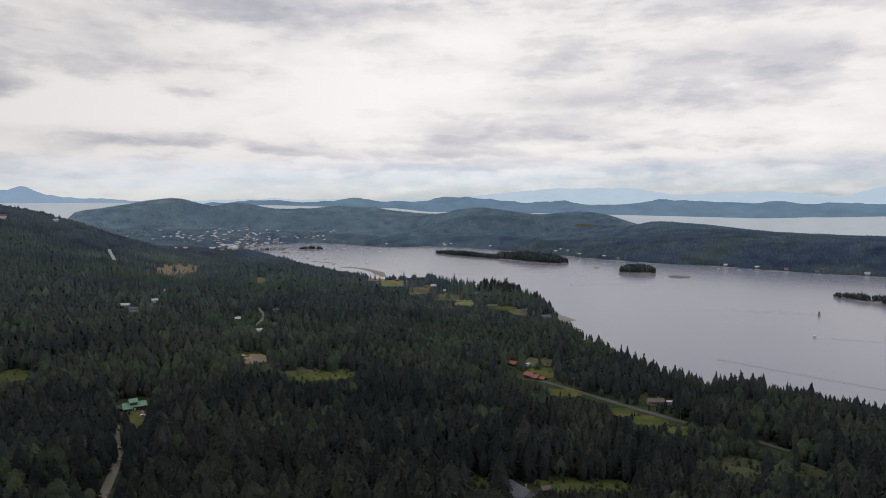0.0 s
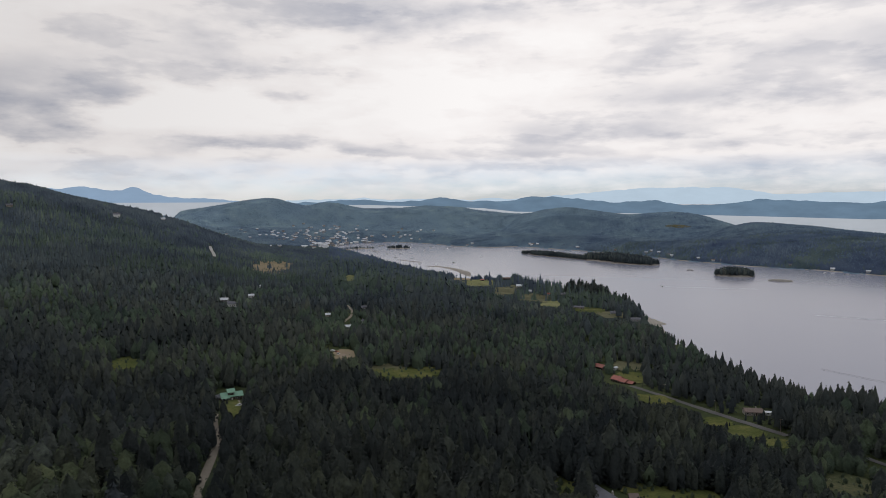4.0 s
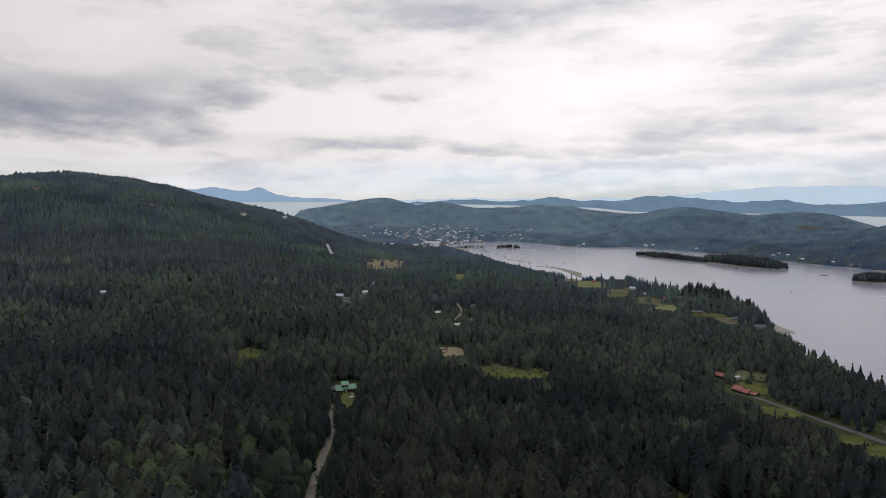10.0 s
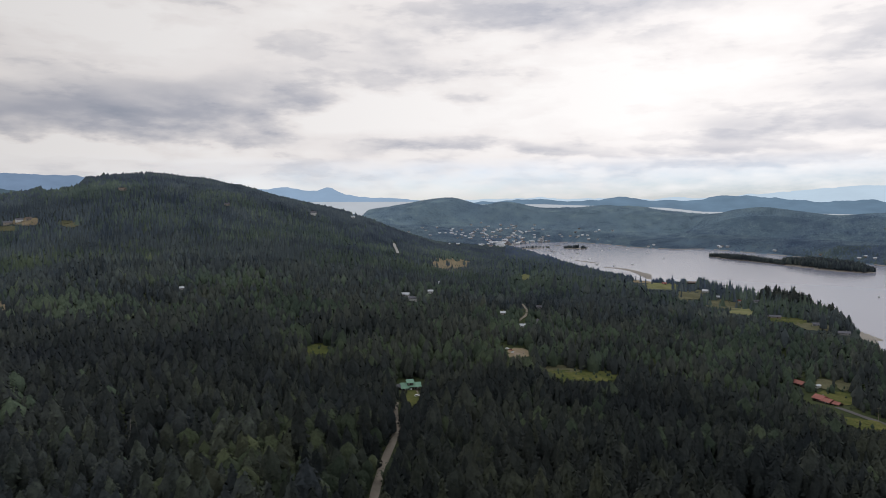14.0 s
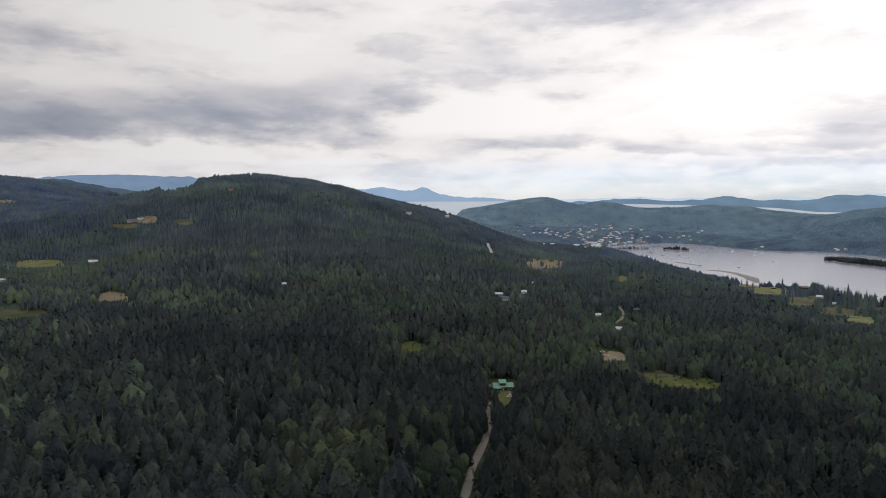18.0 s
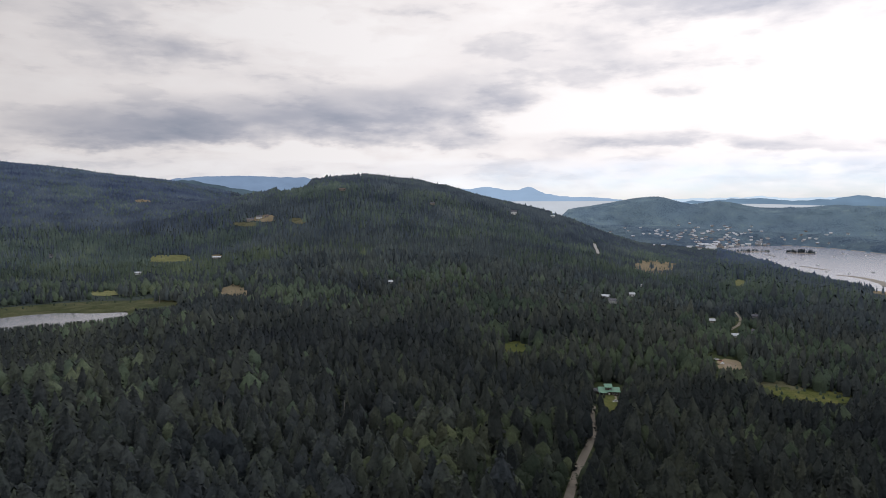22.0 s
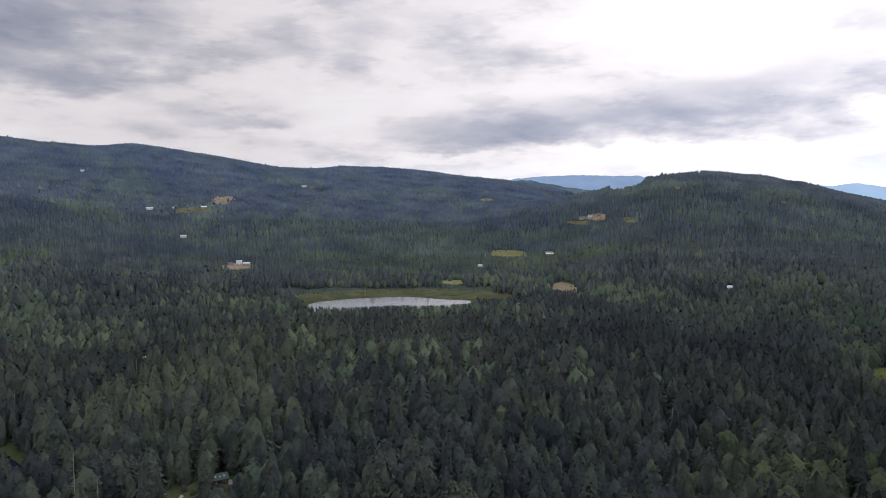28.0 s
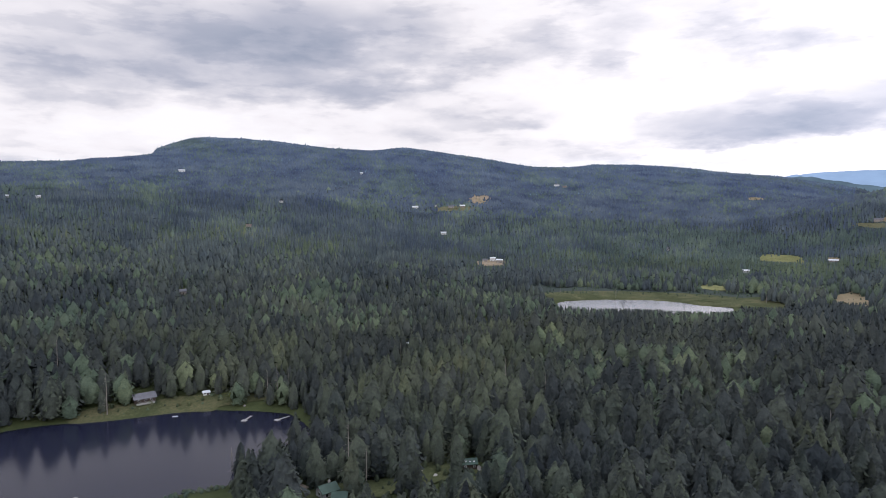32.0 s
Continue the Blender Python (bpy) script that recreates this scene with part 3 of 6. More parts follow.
ROADSIDE = [
    (-7.7, -13.57, 0.55, 0.26, "dry_green"), (-8.9, -13.55, 0.5, 0.24, "dry_green"), (-8.6, -14.45, 1.0, 0.36, "grass"), (-10.2, -16.1, 1.5, 0.3, "grass"), (-15.2, -17.35, 1.2, 0.24, "grass"), (-17.3, -17.84, 1.5, 0.30, "meadow"), (-19.6, -18.36, 1.2, 0.28, "meadow"),
    (-24.5, -20.5, 2.2, 0.6, "marsh"), (-29, -20.0, 1.8, 0.5, "marsh"), (-10.5, -23.2, 2.6, 0.5, "grass"), (-14.2, -23.0, 2.0, 0.4, "grass"), (-3.0, -23.4, 1.4, 0.45, "grass"),
]
WOOD_GLADES = [
    (12.3, -14.10, 1.5, 0.2, "dry_green"), (10.2, -14.62, 3.6, 0.4, "grass"), (21.7, -5.38, 1.7, 0.46, "dry"), (15.4, -6.52, 0.6, 0.3, "hay"), (15.8, -12.92, 1.1, 0.3, "dry"), (33.0, -12.42, 1.5, 0.34, "grass"), (25.2, -16.55, 0.6, 0.6, "grass"), (-12.0, -2.1, 0.9, 0.1, "dry_green"),
]
VALLEY_FIELDS = [
    (61.6, -4.54, 1.75, 0.26, "hay"), (66.3, -6.95, 1.4, 0.16, "hay"), (56.85, -7.26, 1.35, 0.42, "dry"), (55.9, -1.86, 1.1, 0.14, "dry_green"), (54.4, -1.40, 0.9, 0.2, "dry"), (51.65, -1.60, 0.7, 0.18, "dry_green"), (58.2, -4.40, 0.5, 0.1, "dry"), (63.6, 0.08, 0.6, 0.1, "dry"),
    (84.4, -5.3, 1.2, 0.25, "dry"), (85.5, 0.1, 0.9, 0.35, "dry"), (87.6, -0.65, 1.5, 0.2, "dry_green"),
]
LAKESIDE = [(111.0, -16.05, 6.4, 0.62, "marsh"), (108.0, -15.75, 1.8, 0.3, "grass"), (90.0, -22.7, 2.2, 0.6, "marsh"), (93.5, -23.6, 2.4, 0.6, "marsh"), (99.0, -23.9, 2.2, 0.6, "marsh")]
CLEARINGS = BAY_FIELDS + ROADSIDE + WOOD_GLADES + VALLEY_FIELDS + LAKESIDE
BUSHY = {"grass": 0.6, "dry": 0.2, "dry_green": 0.1, "meadow": 0.2, "hay": 0.02, "marsh": 0.75}
# sight corridors over open water and shores
OPEN = [(-10.4, -9.95, 1.1, 0.10), (7.0, -5.72, 2.2, 0.16), (69.0, -8.5, 4.6, 0.36), (74.5, -8.58, 4.6, 0.30), (70.5, -8.05, 9.3, 0.26)]
NEAR_EDGE = ([-60, -34, -30.9, -27.9, -23.9, -21.8, -20.5, -17.4, -15.1, -12.8, -10.4, -9.7, -8, -5.6, -3.2, -0.8, 1.2, 4.1, 7, 8.9, 11.7, 14.9, 17.5], [-13.3, -13.3, -13.2, -13.04, -12.74, -12.5, -12.16, -11.84, -11.22, -11.2, -10.44, -9.04, -6.93, -6.67, -6.97, -6.97, -6.14, -6.31, -6.27, -5.99, -5.27, -4.2, -3.6])


def drape(name, az0, el0, da, de, mat, label, category="field", lift=0.5, ragged=0.34, front=1.25):
    """A ragged patch of ground lying on the land."""
    rnd = np.random.RandomState(int(abs(az0 * 31 + el0 * 17)))
    k = 64
    th = np.arange(k) / k * 2 * np.pi
    wob = 1.15 + ragged * sum(np.sin(th * f + rnd.rand() * 6.28) / f for f in (2, 3, 5, 7, 11, 15))
    rings = [0.02] + [i / 9 for i in range(1, 10)]
    v = []
    for q in rings:
        for t, w in zip(th, wob):
            a = az0 + da * q * w * math.cos(t)
            r = spot(a, el0 + de * q * w * math.sin(t) * (1.0 if math.sin(t) > 0 else front))
            v.append(at(a, r, float(ground(a, r)) + lift))
    f = [(i * k + j, i * k + (j + 1) % k, (i + 1) * k + (j + 1) % k, (i + 1) * k + j) for i in range(len(rings) - 1) for j in range(k)]
    ob = new(name, mesh_from(name, [tuple(p) for p in v], f, [mat], True))
    return tagged(ob, label, category, kind="structure")


M_DRYGREEN = two_scale("hay_meadow", [(0.30, (0.056, 0.058, 0.032)), (0.5, (0.102, 0.098, 0.056)), (0.70, (0.165, 0.150, 0.092))], 0.03, 0.4, 0.95, 0.5, 0.3)
M_HAY = two_scale("mown_hay", [(0.30, (0.095, 0.098, 0.040)), (0.5, (0.148, 0.150, 0.066)), (0.70, (0.215, 0.205, 0.105))], 0.03, 0.4, 0.95, 0.5, 0.3)
SURFACE = {"hay": (M_HAY, "mown yellow hay field"), "meadow": (M_GRASS, "rough olive meadow below the road"), "grass": (M_GRASS, "green meadow grass in a forest clearing"), "dry": (M_DRY, "dry tan grass in a clearing"), "dry_green": (M_DRYGREEN, "yellow-green hay meadow between trees"), "marsh": (M_MARSH, "pale green sedge marsh")}


# ---- trees ----
def spray_template(n, seed, size, spread, full, lo=0.10, droop=0.35, rings=3, sides=6, core=0.78, lean=0.0):
    """A crown 1 m high: small ragged sprays of needles or leaves over an uneven inner body."""
    rnd = np.random.RandomState(seed)
    v, f = [], []
    bulge = [rnd.uniform(0, 6.283) for _ in range(3)]

    def env(t, a):
        k = 1 + 0.16 * math.sin(a + bulge[0] + 5 * t) + 0.12 * math.sin(2 * a + bulge[1] - 9 * t) + 0.10 * math.sin(17 * t + bulge[2])
        return spread * min(1, 0.55 + 1.7 * t) * (1 - t ** full) * k + 0.012

    for k in range(n):
        t = lo + (0.985 - lo) * ((k + rnd.rand()) / n) ** 1.2
        a = 2.4 * k + 0.6 * rnd.randn()
        rad = env(t, a) * rnd.uniform(0.80, 1.20)
        w = size * rnd.uniform(0.65, 1.35) * (1.15 - 0.5 * t)
        c, s = math.cos(a), math.sin(a)
        b, inner = len(v), max(0.0, rad - w * rnd.uniform(0.5, 1.0))
        v.append((inner * c, inner * s, t + w * rnd.uniform(0.1, 0.5)))
        for side in (-1, 1):
            e, q = side * w * rnd.uniform(0.25, 0.6), rad * rnd.uniform(0.88, 1.12)
            v.append((q * c - e * s, q * s + e * c, min(1.0, t - w * droop * rnd.uniform(0.3, 1.5))))
        f.append((b, b + 1, b + 2))
    if rings:
        b = len(v)
        for k in range(rings):
            t = lo + (0.94 - lo) * k / rings
            for i in range(sides):
                a = 6.283 * (i + 0.5 * k) / sides
                q = core * env(t, a) * rnd.uniform(0.88, 1.08)
                v.append((q * math.cos(a), q * math.sin(a), t + 0.03 * rnd.randn()))
        v.append((0.0, 0.0, 0.97))
        for k in range(rings):
            for i in range(sides):
                p, q = b + k * sides + i, b + k * sides + (i + 1) % sides
                if k < rings - 1:
                    f += [(p, q, p + sides), (q, q + sides, p + sides)]
                else:
                    f.append((p, q, len(v) - 1))
    v = np.array(v)
    v[:, 0] += lean * v[:, 2] ** 2
    return v, np.array(f)


def cone_template(rings, sides, seed, spread=0.18):
    """A far conifer: an uneven cone, low and wide where spread is large."""
    rnd = np.random.RandomState(seed)
    v, f = [], []
    for k in range(rings):
        u = k / max(rings, 1)
        z0, rad = 0.08 + 0.86 * u, spread * (1 - u ** 1.8) * (1.0 if k else 0.85)
        for i in range(sides):
            a = 6.283 * (i + 0.5 * k) / sides
            q = rad * rnd.uniform(0.75, 1.25)
            v.append((q * math.cos(a), q * math.sin(a), z0 + 0.05 * rnd.randn()))
    v.append((0.02 * rnd.randn(), 0.02 * rnd.randn(), 1.0))
    for k in range(rings - 1):
        for i in range(sides):
            p, q = k * sides + i, k * sides + (i + 1) % sides
            f += [(p, q, p + sides), (q, q + sides, p + sides)]
    b = (rings - 1) * sides
    f += [(b + i, b + (i + 1) % sides, rings * sides) for i in range(sides)]
    return np.array(v), np.array(f)


def scatter_points(rmin, rmax, spacing, az0=-38.0, az1=126.5, seed=1):
    rnd = np.random.RandomState(seed)
    n = int(rmax / spacing) + 1
    g = np.arange(-n, n + 1) * spacing
    x, y = np.meshgrid(g, g)
    x, y = x.ravel() + rnd.uniform(-0.48, 0.48, x.size) * spacing, y.ravel() + rnd.uniform(-0.48, 0.48, x.size) * spacing
    r, a = np.hypot(x, y), np.degrees(np.arctan2(-x, y))
    k = (r >= rmin) & (r < rmax) & (a > az0) & (a < az1)
    return a[k], r[k], x[k], y[k], rnd


_tops = EYE * 0 + np.degrees(np.arctan2(ZG + 14 - EYE, RR[:, None]))
HORIZON = np.maximum.accumulate(_tops, axis=0)


def hidden(a, r, top_el):
    """True where land nearer to the knoll stands in front of the whole tree."""
    i = np.clip((np.log(r / 20.0) / math.log(4700 / 20.0) * 189).astype(int) - 2, 0, 189)
    j = np.clip(np.interp(a, AZ, np.arange(len(AZ))).astype(int), 0, len(AZ) - 1)
    return top_el < HORIZON[i, j] - 0.25


def lower(a, r, z, h, a0, e0, da, de, soft, least):
    """Trees before an oval of open ground stay low enough to see over; true where none fits."""
    eb, et = np.degrees(np.arctan2(z - EYE, r)), np.degrees(np.arctan2(z + h - EYE, r))
    hit = in_front(a, eb, et, a0, e0, da, de, soft)
    top = e0 - de * soft * np.sqrt(np.maximum(1 - ((a - a0) / da) ** 2, 0))
    room = EYE + r * np.tan(np.radians(top)) - z
    fits = hit & (room > least)
    h[fits] = np.minimum(h[fits], room[fits])
    return hit & ~fits


def in_front(a, eb, et, a0, e0, da, de, soft=1.0):
    """True where something between elevations eb and et covers an oval of open ground."""
    q = 1 - ((a - a0) / da) ** 2
    h = de * np.sqrt(np.maximum(q, 0))
    return (q > 0) & (et > e0 - h * soft) & (eb < e0 + h)


KEEP_CLEAR = []       # ovals kept open for houses and roads: azimuth, elevation, half sizes


def plantable(a, r, h, rnd, brushy=0.28):
    z = ground(a, r)
    eb, et = np.degrees(np.arctan2(z - EYE, r)), np.degrees(np.arctan2(z + h - EYE, r))
    ok = (z > 1.6) & ~hidden(a, r, et)
    field, bushy = np.zeros(len(a), bool), np.full(len(a), brushy)
    rag = 1 + 0.2 * np.clip(rnd.randn(len(a)), -2, 1.4)
    for a0, e0, da, de, kind_ in CLEARINGS:
        inside = lower(a, r, z, h, a0, e0, da * rag, de * rag, 0.6, 5.0)
        field |= inside
        bushy[inside] = BUSHY[kind_]
    for a0, e0, da, de in OPEN + KEEP_CLEAR:
        ok &= ~lower(a, r, z, h, a0, e0, da, de, 1.0, 2.2)
    et = np.degrees(np.arctan2(z + h - EYE, r))
    for a0, a1, r0, r1, lvl in LAKES:
        ok &= lake_reach(a, r, a0, a1, r0, r1) > 1.12
    # only low brush on the flat behind the small lake
    brush = ok & (a > 63) & (a < 81) & (r > 865) & (r < 950)
    ok &= ~brush
    # near trees rising above a set sight line are dropped, to fit the camera's view of the bay
    edge = np.interp(a, *NEAR_EDGE) + 0.35 * rnd.randn(len(a))
    ok &= ~((a < 17) & (r < np.interp(a, *NEAR_SHORE) + 5) & (et > edge))
    # trees that would hide the big lake from the camera are dropped
    ok &= ~((a > 104.5) & (r < 300) & (et > -24.3 - 0.8 * rnd.rand(len(a))) & (a > 106))
    shrub = (ok & field & (rnd.rand(len(a)) < bushy)) | (brush & (rnd.rand(len(a)) < 0.5))
    return ok & ~(field & (rnd.rand(len(a)) > 0.012)), z, shrub


def crown_normals(tv):
    """Needles and leaves take light as the full round crown they stand in."""
    rnd = np.random.RandomState(len(tv))
    wide = np.abs(tv[:, :2]).max()
    # small far crowns get upturned normals, for even, haze-like shading
    n = np.stack([tv[:, 0] / wide, tv[:, 1] / wide, 0.25 + 0.8 * tv[:, 2] + (1.5 if len(tv) <= 8 else 0.7 if len(tv) <= 30 else 0.2 if len(tv) <= 80 else 0.0)], 1)
    n += 0.14 * np.repeat(rnd.randn(len(tv) // 3 + 1, 3), 3, 0)[:len(tv)]
    n[:, 2] = np.maximum(n[:, 2], 0.05)
    return n / np.linalg.norm(n, axis=1)[:, None]


def facing_out(tv, tf):
    """Turn every face of a crown to the side that its leaves show."""
    nt = crown_normals(tv)
    g = np.cross(tv[tf[:, 1]] - tv[tf[:, 0]], tv[tf[:, 2]] - tv[tf[:, 0]])
    back = (g * nt[tf].sum(1)).sum(1) < 0
    tf = tf.copy()
    tf[back] = tf[back][:, ::-1]
    return tv, tf


def soften(me, nt, ang):
    c, s = np.cos(ang)[:, None], np.sin(ang)[:, None]
    n = np.empty((len(ang), len(nt), 3), np.float32)
    n[..., 0], n[..., 1], n[..., 2] = nt[None, :, 0] * c - nt[None, :, 1] * s, nt[None, :, 0] * s + nt[None, :, 1] * c, nt[None, :, 2]
    me.normals_split_custom_set_from_vertices(n.reshape(-1, 3))


def wood(name, template, a, r, x, y, z, h, tint, mat, label, rnd):
    tv, tf = facing_out(*template)
    n, k = len(a), len(tv)
    if n == 0:
        return None
    ang, wide = rnd.uniform(0, 6.283, n), rnd.uniform(0.82, 1.18, n)
    c, s = np.cos(ang)[:, None], np.sin(ang)[:, None]
    sw = (h * wide)[:, None]
    v = np.empty((n, k, 3), np.float32)
    v[..., 0] = x[:, None] + (tv[None, :, 0] * c - tv[None, :, 1] * s) * sw
    v[..., 1] = y[:, None] + (tv[None, :, 0] * s + tv[None, :, 1] * c) * sw
    v[..., 2] = z[:, None] - 0.4 + tv[None, :, 2] * h[:, None]
    f = (tf[None] + (np.arange(n) * k)[:, None, None]).reshape(-1, 3)
    me = mesh_from(name, v.reshape(-1, 3), f, [mat], True)
    if k:
        soften(me, crown_normals(tv), ang)
    att = me.attributes.new("tint", "FLOAT", "POINT")
    att.data.foreach_set("value", np.repeat(tint, k).astype(np.float32))
    return tagged(new(name, me), label, "forest", kind="stuff")


def patchy(x, y, scale, seed):
    """Smooth numbers between 0 and 1 over the land, for stands of one kind."""
    rnd = np.random.RandomState(seed)
    t = np.zeros(len(x))
    for _ in range(7):
        d, p = rnd.randn(2), rnd.rand() * 6.28
        t += np.sin((x * d[0] + y * d[1]) / scale * 2.2 + p + 1.5 * np.sin((x * d[1] - y * d[0]) / scale + p))
    return 0.5 + t / 9.0


BEHIND = ("wood_behind", 30, 900, 20.0, 17, [cone_template(2, 5, 34, 0.4)])


def kinds_of(count, seed, size, rings, sides, shapes):
    return [spray_template(count, seed + k, size, wide, full, lo, droop, rings, sides, 0.78, lean) for k, (wide, full, lo, droop, lean) in enumerate(shapes)]


# crown shapes: half width, fullness, lowest bough, droop, lean
SPIRES = [(0.21, 1.4, 0.04, 0.50, 0.0), (0.25, 1.7, 0.05, 0.45, 0.02), (0.27, 2.2, 0.08, 0.40, -0.03), (0.23, 1.9, 0.06, 0.55, 0.02), (0.29, 2.8, 0.12, 0.30, 0.04)]
DOMES = [(0.33, 4.0, 0.06, 0.2, 0.02), (0.30, 5.0, 0.08, 0.25, -0.03), (0.37, 4.5, 0.10, 0.15, 0.0)]
BANDS = [   # name, from, to, spacing, height, conifer templates, broadleaf templates
    ("wood_below", 30, 180, 8.0, 17, kinds_of(40, 31, 0.2, 2, 5, SPIRES[:1]), kinds_of(40, 33, 0.2, 2, 5, DOMES[:1])),
    ("wood_near", 211, 340, 6.5, 17, kinds_of(190, 1, 0.082, 5, 7, SPIRES), kinds_of(190, 4, 0.09, 5, 8, DOMES)),
    ("wood_near", 340, 540, 6.6, 16.5, kinds_of(104, 6, 0.10, 3, 6, SPIRES), kinds_of(110, 9, 0.11, 3, 7, DOMES)),
    ("wood_slope", 540, 1100, 7.6, 15.0, kinds_of(15, 11, 0.16, 2, 5, SPIRES), kinds_of(18, 13, 0.18, 2, 6, DOMES)),
    ("wood_slope", 1100, 1600, 6.0, 12.5, kinds_of(3, 14, 0.22, 1, 4, [(0.28, 1.7, 0.03, 0.5, 0), (0.32, 2.1, 0.03, 0.4, 0), (0.35, 2.8, 0.03, 0.3, 0)]), kinds_of(4, 16, 0.26, 1, 5, [(0.42, 4.0, 0.03, 0.25, 0)])),
    # far crowns are flattened and widened, imitating the low contrast of haze
    ("wood_hills", 1600, 2700, 5.5, 8.0, [cone_template(1, 4, 17, 0.46), cone_template(1, 4, 18, 0.54)], [cone_template(1, 5, 19, 0.68)]),
    ("wood_far", 2700, 4200, 7.0, 4.6, [cone_template(1, 3, 20, 1.0), cone_template(1, 3, 21, 1.2)], [cone_template(1, 3, 22, 1.1)]),
]
# stands of broadleaf trees: azimuth, elevation, half sizes
LEAFY = [(32.7, -12.6, 2.2, 0.7), (20.5, -14.1, 3.0, 0.8), (35.4, -11.6, 2, 0.5), (96, -10.6, 5, 1.3), (67, -6.4, 10, 1.3), (72, -5.0, 9, 0.8), (61, -5.4, 5, 1.0), (66, -3.4, 8, 0.7), (77, -2.4, 7, 0.5), (58.5, -3.2, 3, 0.6), (14.5, -7.4, 2.2, 0.9), (12, -15.3, 4, 0.5), (71, -14.1, 1.2, 0.5), (84, -6.2, 3, 0.5), (106, -16.4, 5, 0.8), (114, -16.2, 5, 0.4),
         (17, -10.6, 3, 1.2), (24, -9.5, 3, 0.5), (-23, -19.5, 7, 0.8), (-6, -14.2, 2.5, 0.8), (88, -23.5, 6, 0.8), (51, -7.8, 4, 0.5)]


def grove():
    """The tall dark stand on the wooded point."""
    a, r, x, y, rnd = scatter_points(1120, 1370, 5.2, -9.9, -3.2, 71)
    h = 22 * np.clip(rnd.normal(1, 0.14, len(a)), 0.6, 1.35)
    ok, z, _s = plantable(a, r, h, rnd)
    el = np.degrees(np.arctan2(z - EYE, r))
    ok &= el > np.interp(a, [-10, -8.5, -7, -3], [-9.7, -9.2, -8.5, -7.9])
    for k, t in enumerate(kinds_of(34, 11, 0.2, 2, 5, SPIRES[1:3])):
        q = ok & (rnd.randint(0, 2, len(a)) == k)
        wood("wood_point", t, a[q], r[q], x[q], y[q], z[q], h[q], rnd.rand(q.sum()) * 0.7, M_FIR_SLOPE, "tall dark firs on the wooded point", rnd)


def plant_bands():
    for b, (name, r0, r1, gap, tall, firs, leaves) in enumerate(BANDS):
        a, r, x, y, rnd = scatter_points(r0, r1, gap, seed=40 + b)
        h = tall * np.clip(rnd.normal(1, 0.21, len(a)), 0.45, 1.5) * (0.74 + 0.52 * patchy(x, y, 70, 3)) * np.where(rnd.rand(len(a)) < 0.10, 1.22, 1.0)
        # taller firs stand along the near shore of the bay
        h[(a < 17) & (r > 1090) & (r < np.interp(a, *NEAR_SHORE) + 5)] *= 1.6
        stand = patchy(x, y, 130, 5) + 0.25 * rnd.randn(len(a))
        leaf = stand > (0.94 if r0 < 300 else 0.86 if r0 < 500 else 0.74)
        leaf |= (r > 480) & (r < 1500) & (a < 36) & (stand > 0.62)
        el = np.degrees(np.arctan2(ground(a, r) - EYE, r))
        for a0, e0, da, de in LEAFY:
            leaf |= (((a - a0) / da) ** 2 + ((el - e0) / de) ** 2 < 1) & (rnd.rand(len(a)) < 0.6)
        if r0 >= 2700:
            leaf[:] = False
        h[leaf] *= 0.78 if r0 < 1100 else 1.0
        ok, z, shrub = plantable(a, r, h, rnd)
        # tint also rises to the west, adding to its painted brightness
        tint = np.clip(0.10 + 0.42 * patchy(x, y, 60, 8) + 0.34 * rnd.rand(len(a)) + 0.10 * np.clip((a - 60) / 30, 0, 1), 0, 1)
        low = np.where(shrub, rnd.uniform(1.6, 4.5, len(a)), 0)
        if shrub.sum():
            wood("shrubs", leaves[0], a[shrub], r[shrub], x[shrub], y[shrub], z[shrub], low[shrub], tint[shrub], M_LEAF if r0 < 500 else M_LEAF_MID, "scattered green shrubs in the clearings", rnd)
        kinds = len(firs)
        pick = rnd.randint(0, kinds, len(a))
        # farther woods get a narrower tint range, imitating haze
        if r0 > 500:
            tint = 0.25 + 0.5 * tint
        # haze tint picked by distance; the middle hill stops at 1480 m
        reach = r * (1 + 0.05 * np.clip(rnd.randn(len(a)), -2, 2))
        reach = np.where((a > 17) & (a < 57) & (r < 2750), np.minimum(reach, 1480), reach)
        zone = np.argmin(np.abs(np.log(reach)[:, None] - np.log(np.array(HAZE_AT))[None, :]), 1)
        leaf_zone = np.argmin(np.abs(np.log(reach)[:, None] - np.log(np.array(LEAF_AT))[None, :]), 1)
        # western trees take the brightened needles
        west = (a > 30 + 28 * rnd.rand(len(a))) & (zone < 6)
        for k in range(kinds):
            for zn in range(len(HAZE_AT)):
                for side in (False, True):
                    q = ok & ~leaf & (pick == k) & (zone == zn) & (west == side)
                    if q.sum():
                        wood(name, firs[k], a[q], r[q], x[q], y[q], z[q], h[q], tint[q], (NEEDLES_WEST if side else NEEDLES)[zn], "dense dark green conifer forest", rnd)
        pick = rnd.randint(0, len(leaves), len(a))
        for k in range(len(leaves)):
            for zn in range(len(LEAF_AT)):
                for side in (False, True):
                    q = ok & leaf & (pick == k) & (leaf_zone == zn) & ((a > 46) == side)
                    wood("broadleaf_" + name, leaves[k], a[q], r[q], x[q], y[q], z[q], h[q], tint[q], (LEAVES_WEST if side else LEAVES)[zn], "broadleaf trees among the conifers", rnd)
    grove()
    a, r, x, y, rnd = scatter_points(180, 470, 3.4, seed=91)
    h = np.full(len(a), 3.0)
    _o, z, q = plantable(a, r, h, rnd, 0.5)
    for k in range(3):
        s = q & (rnd.randint(0, 3, len(a)) == k)
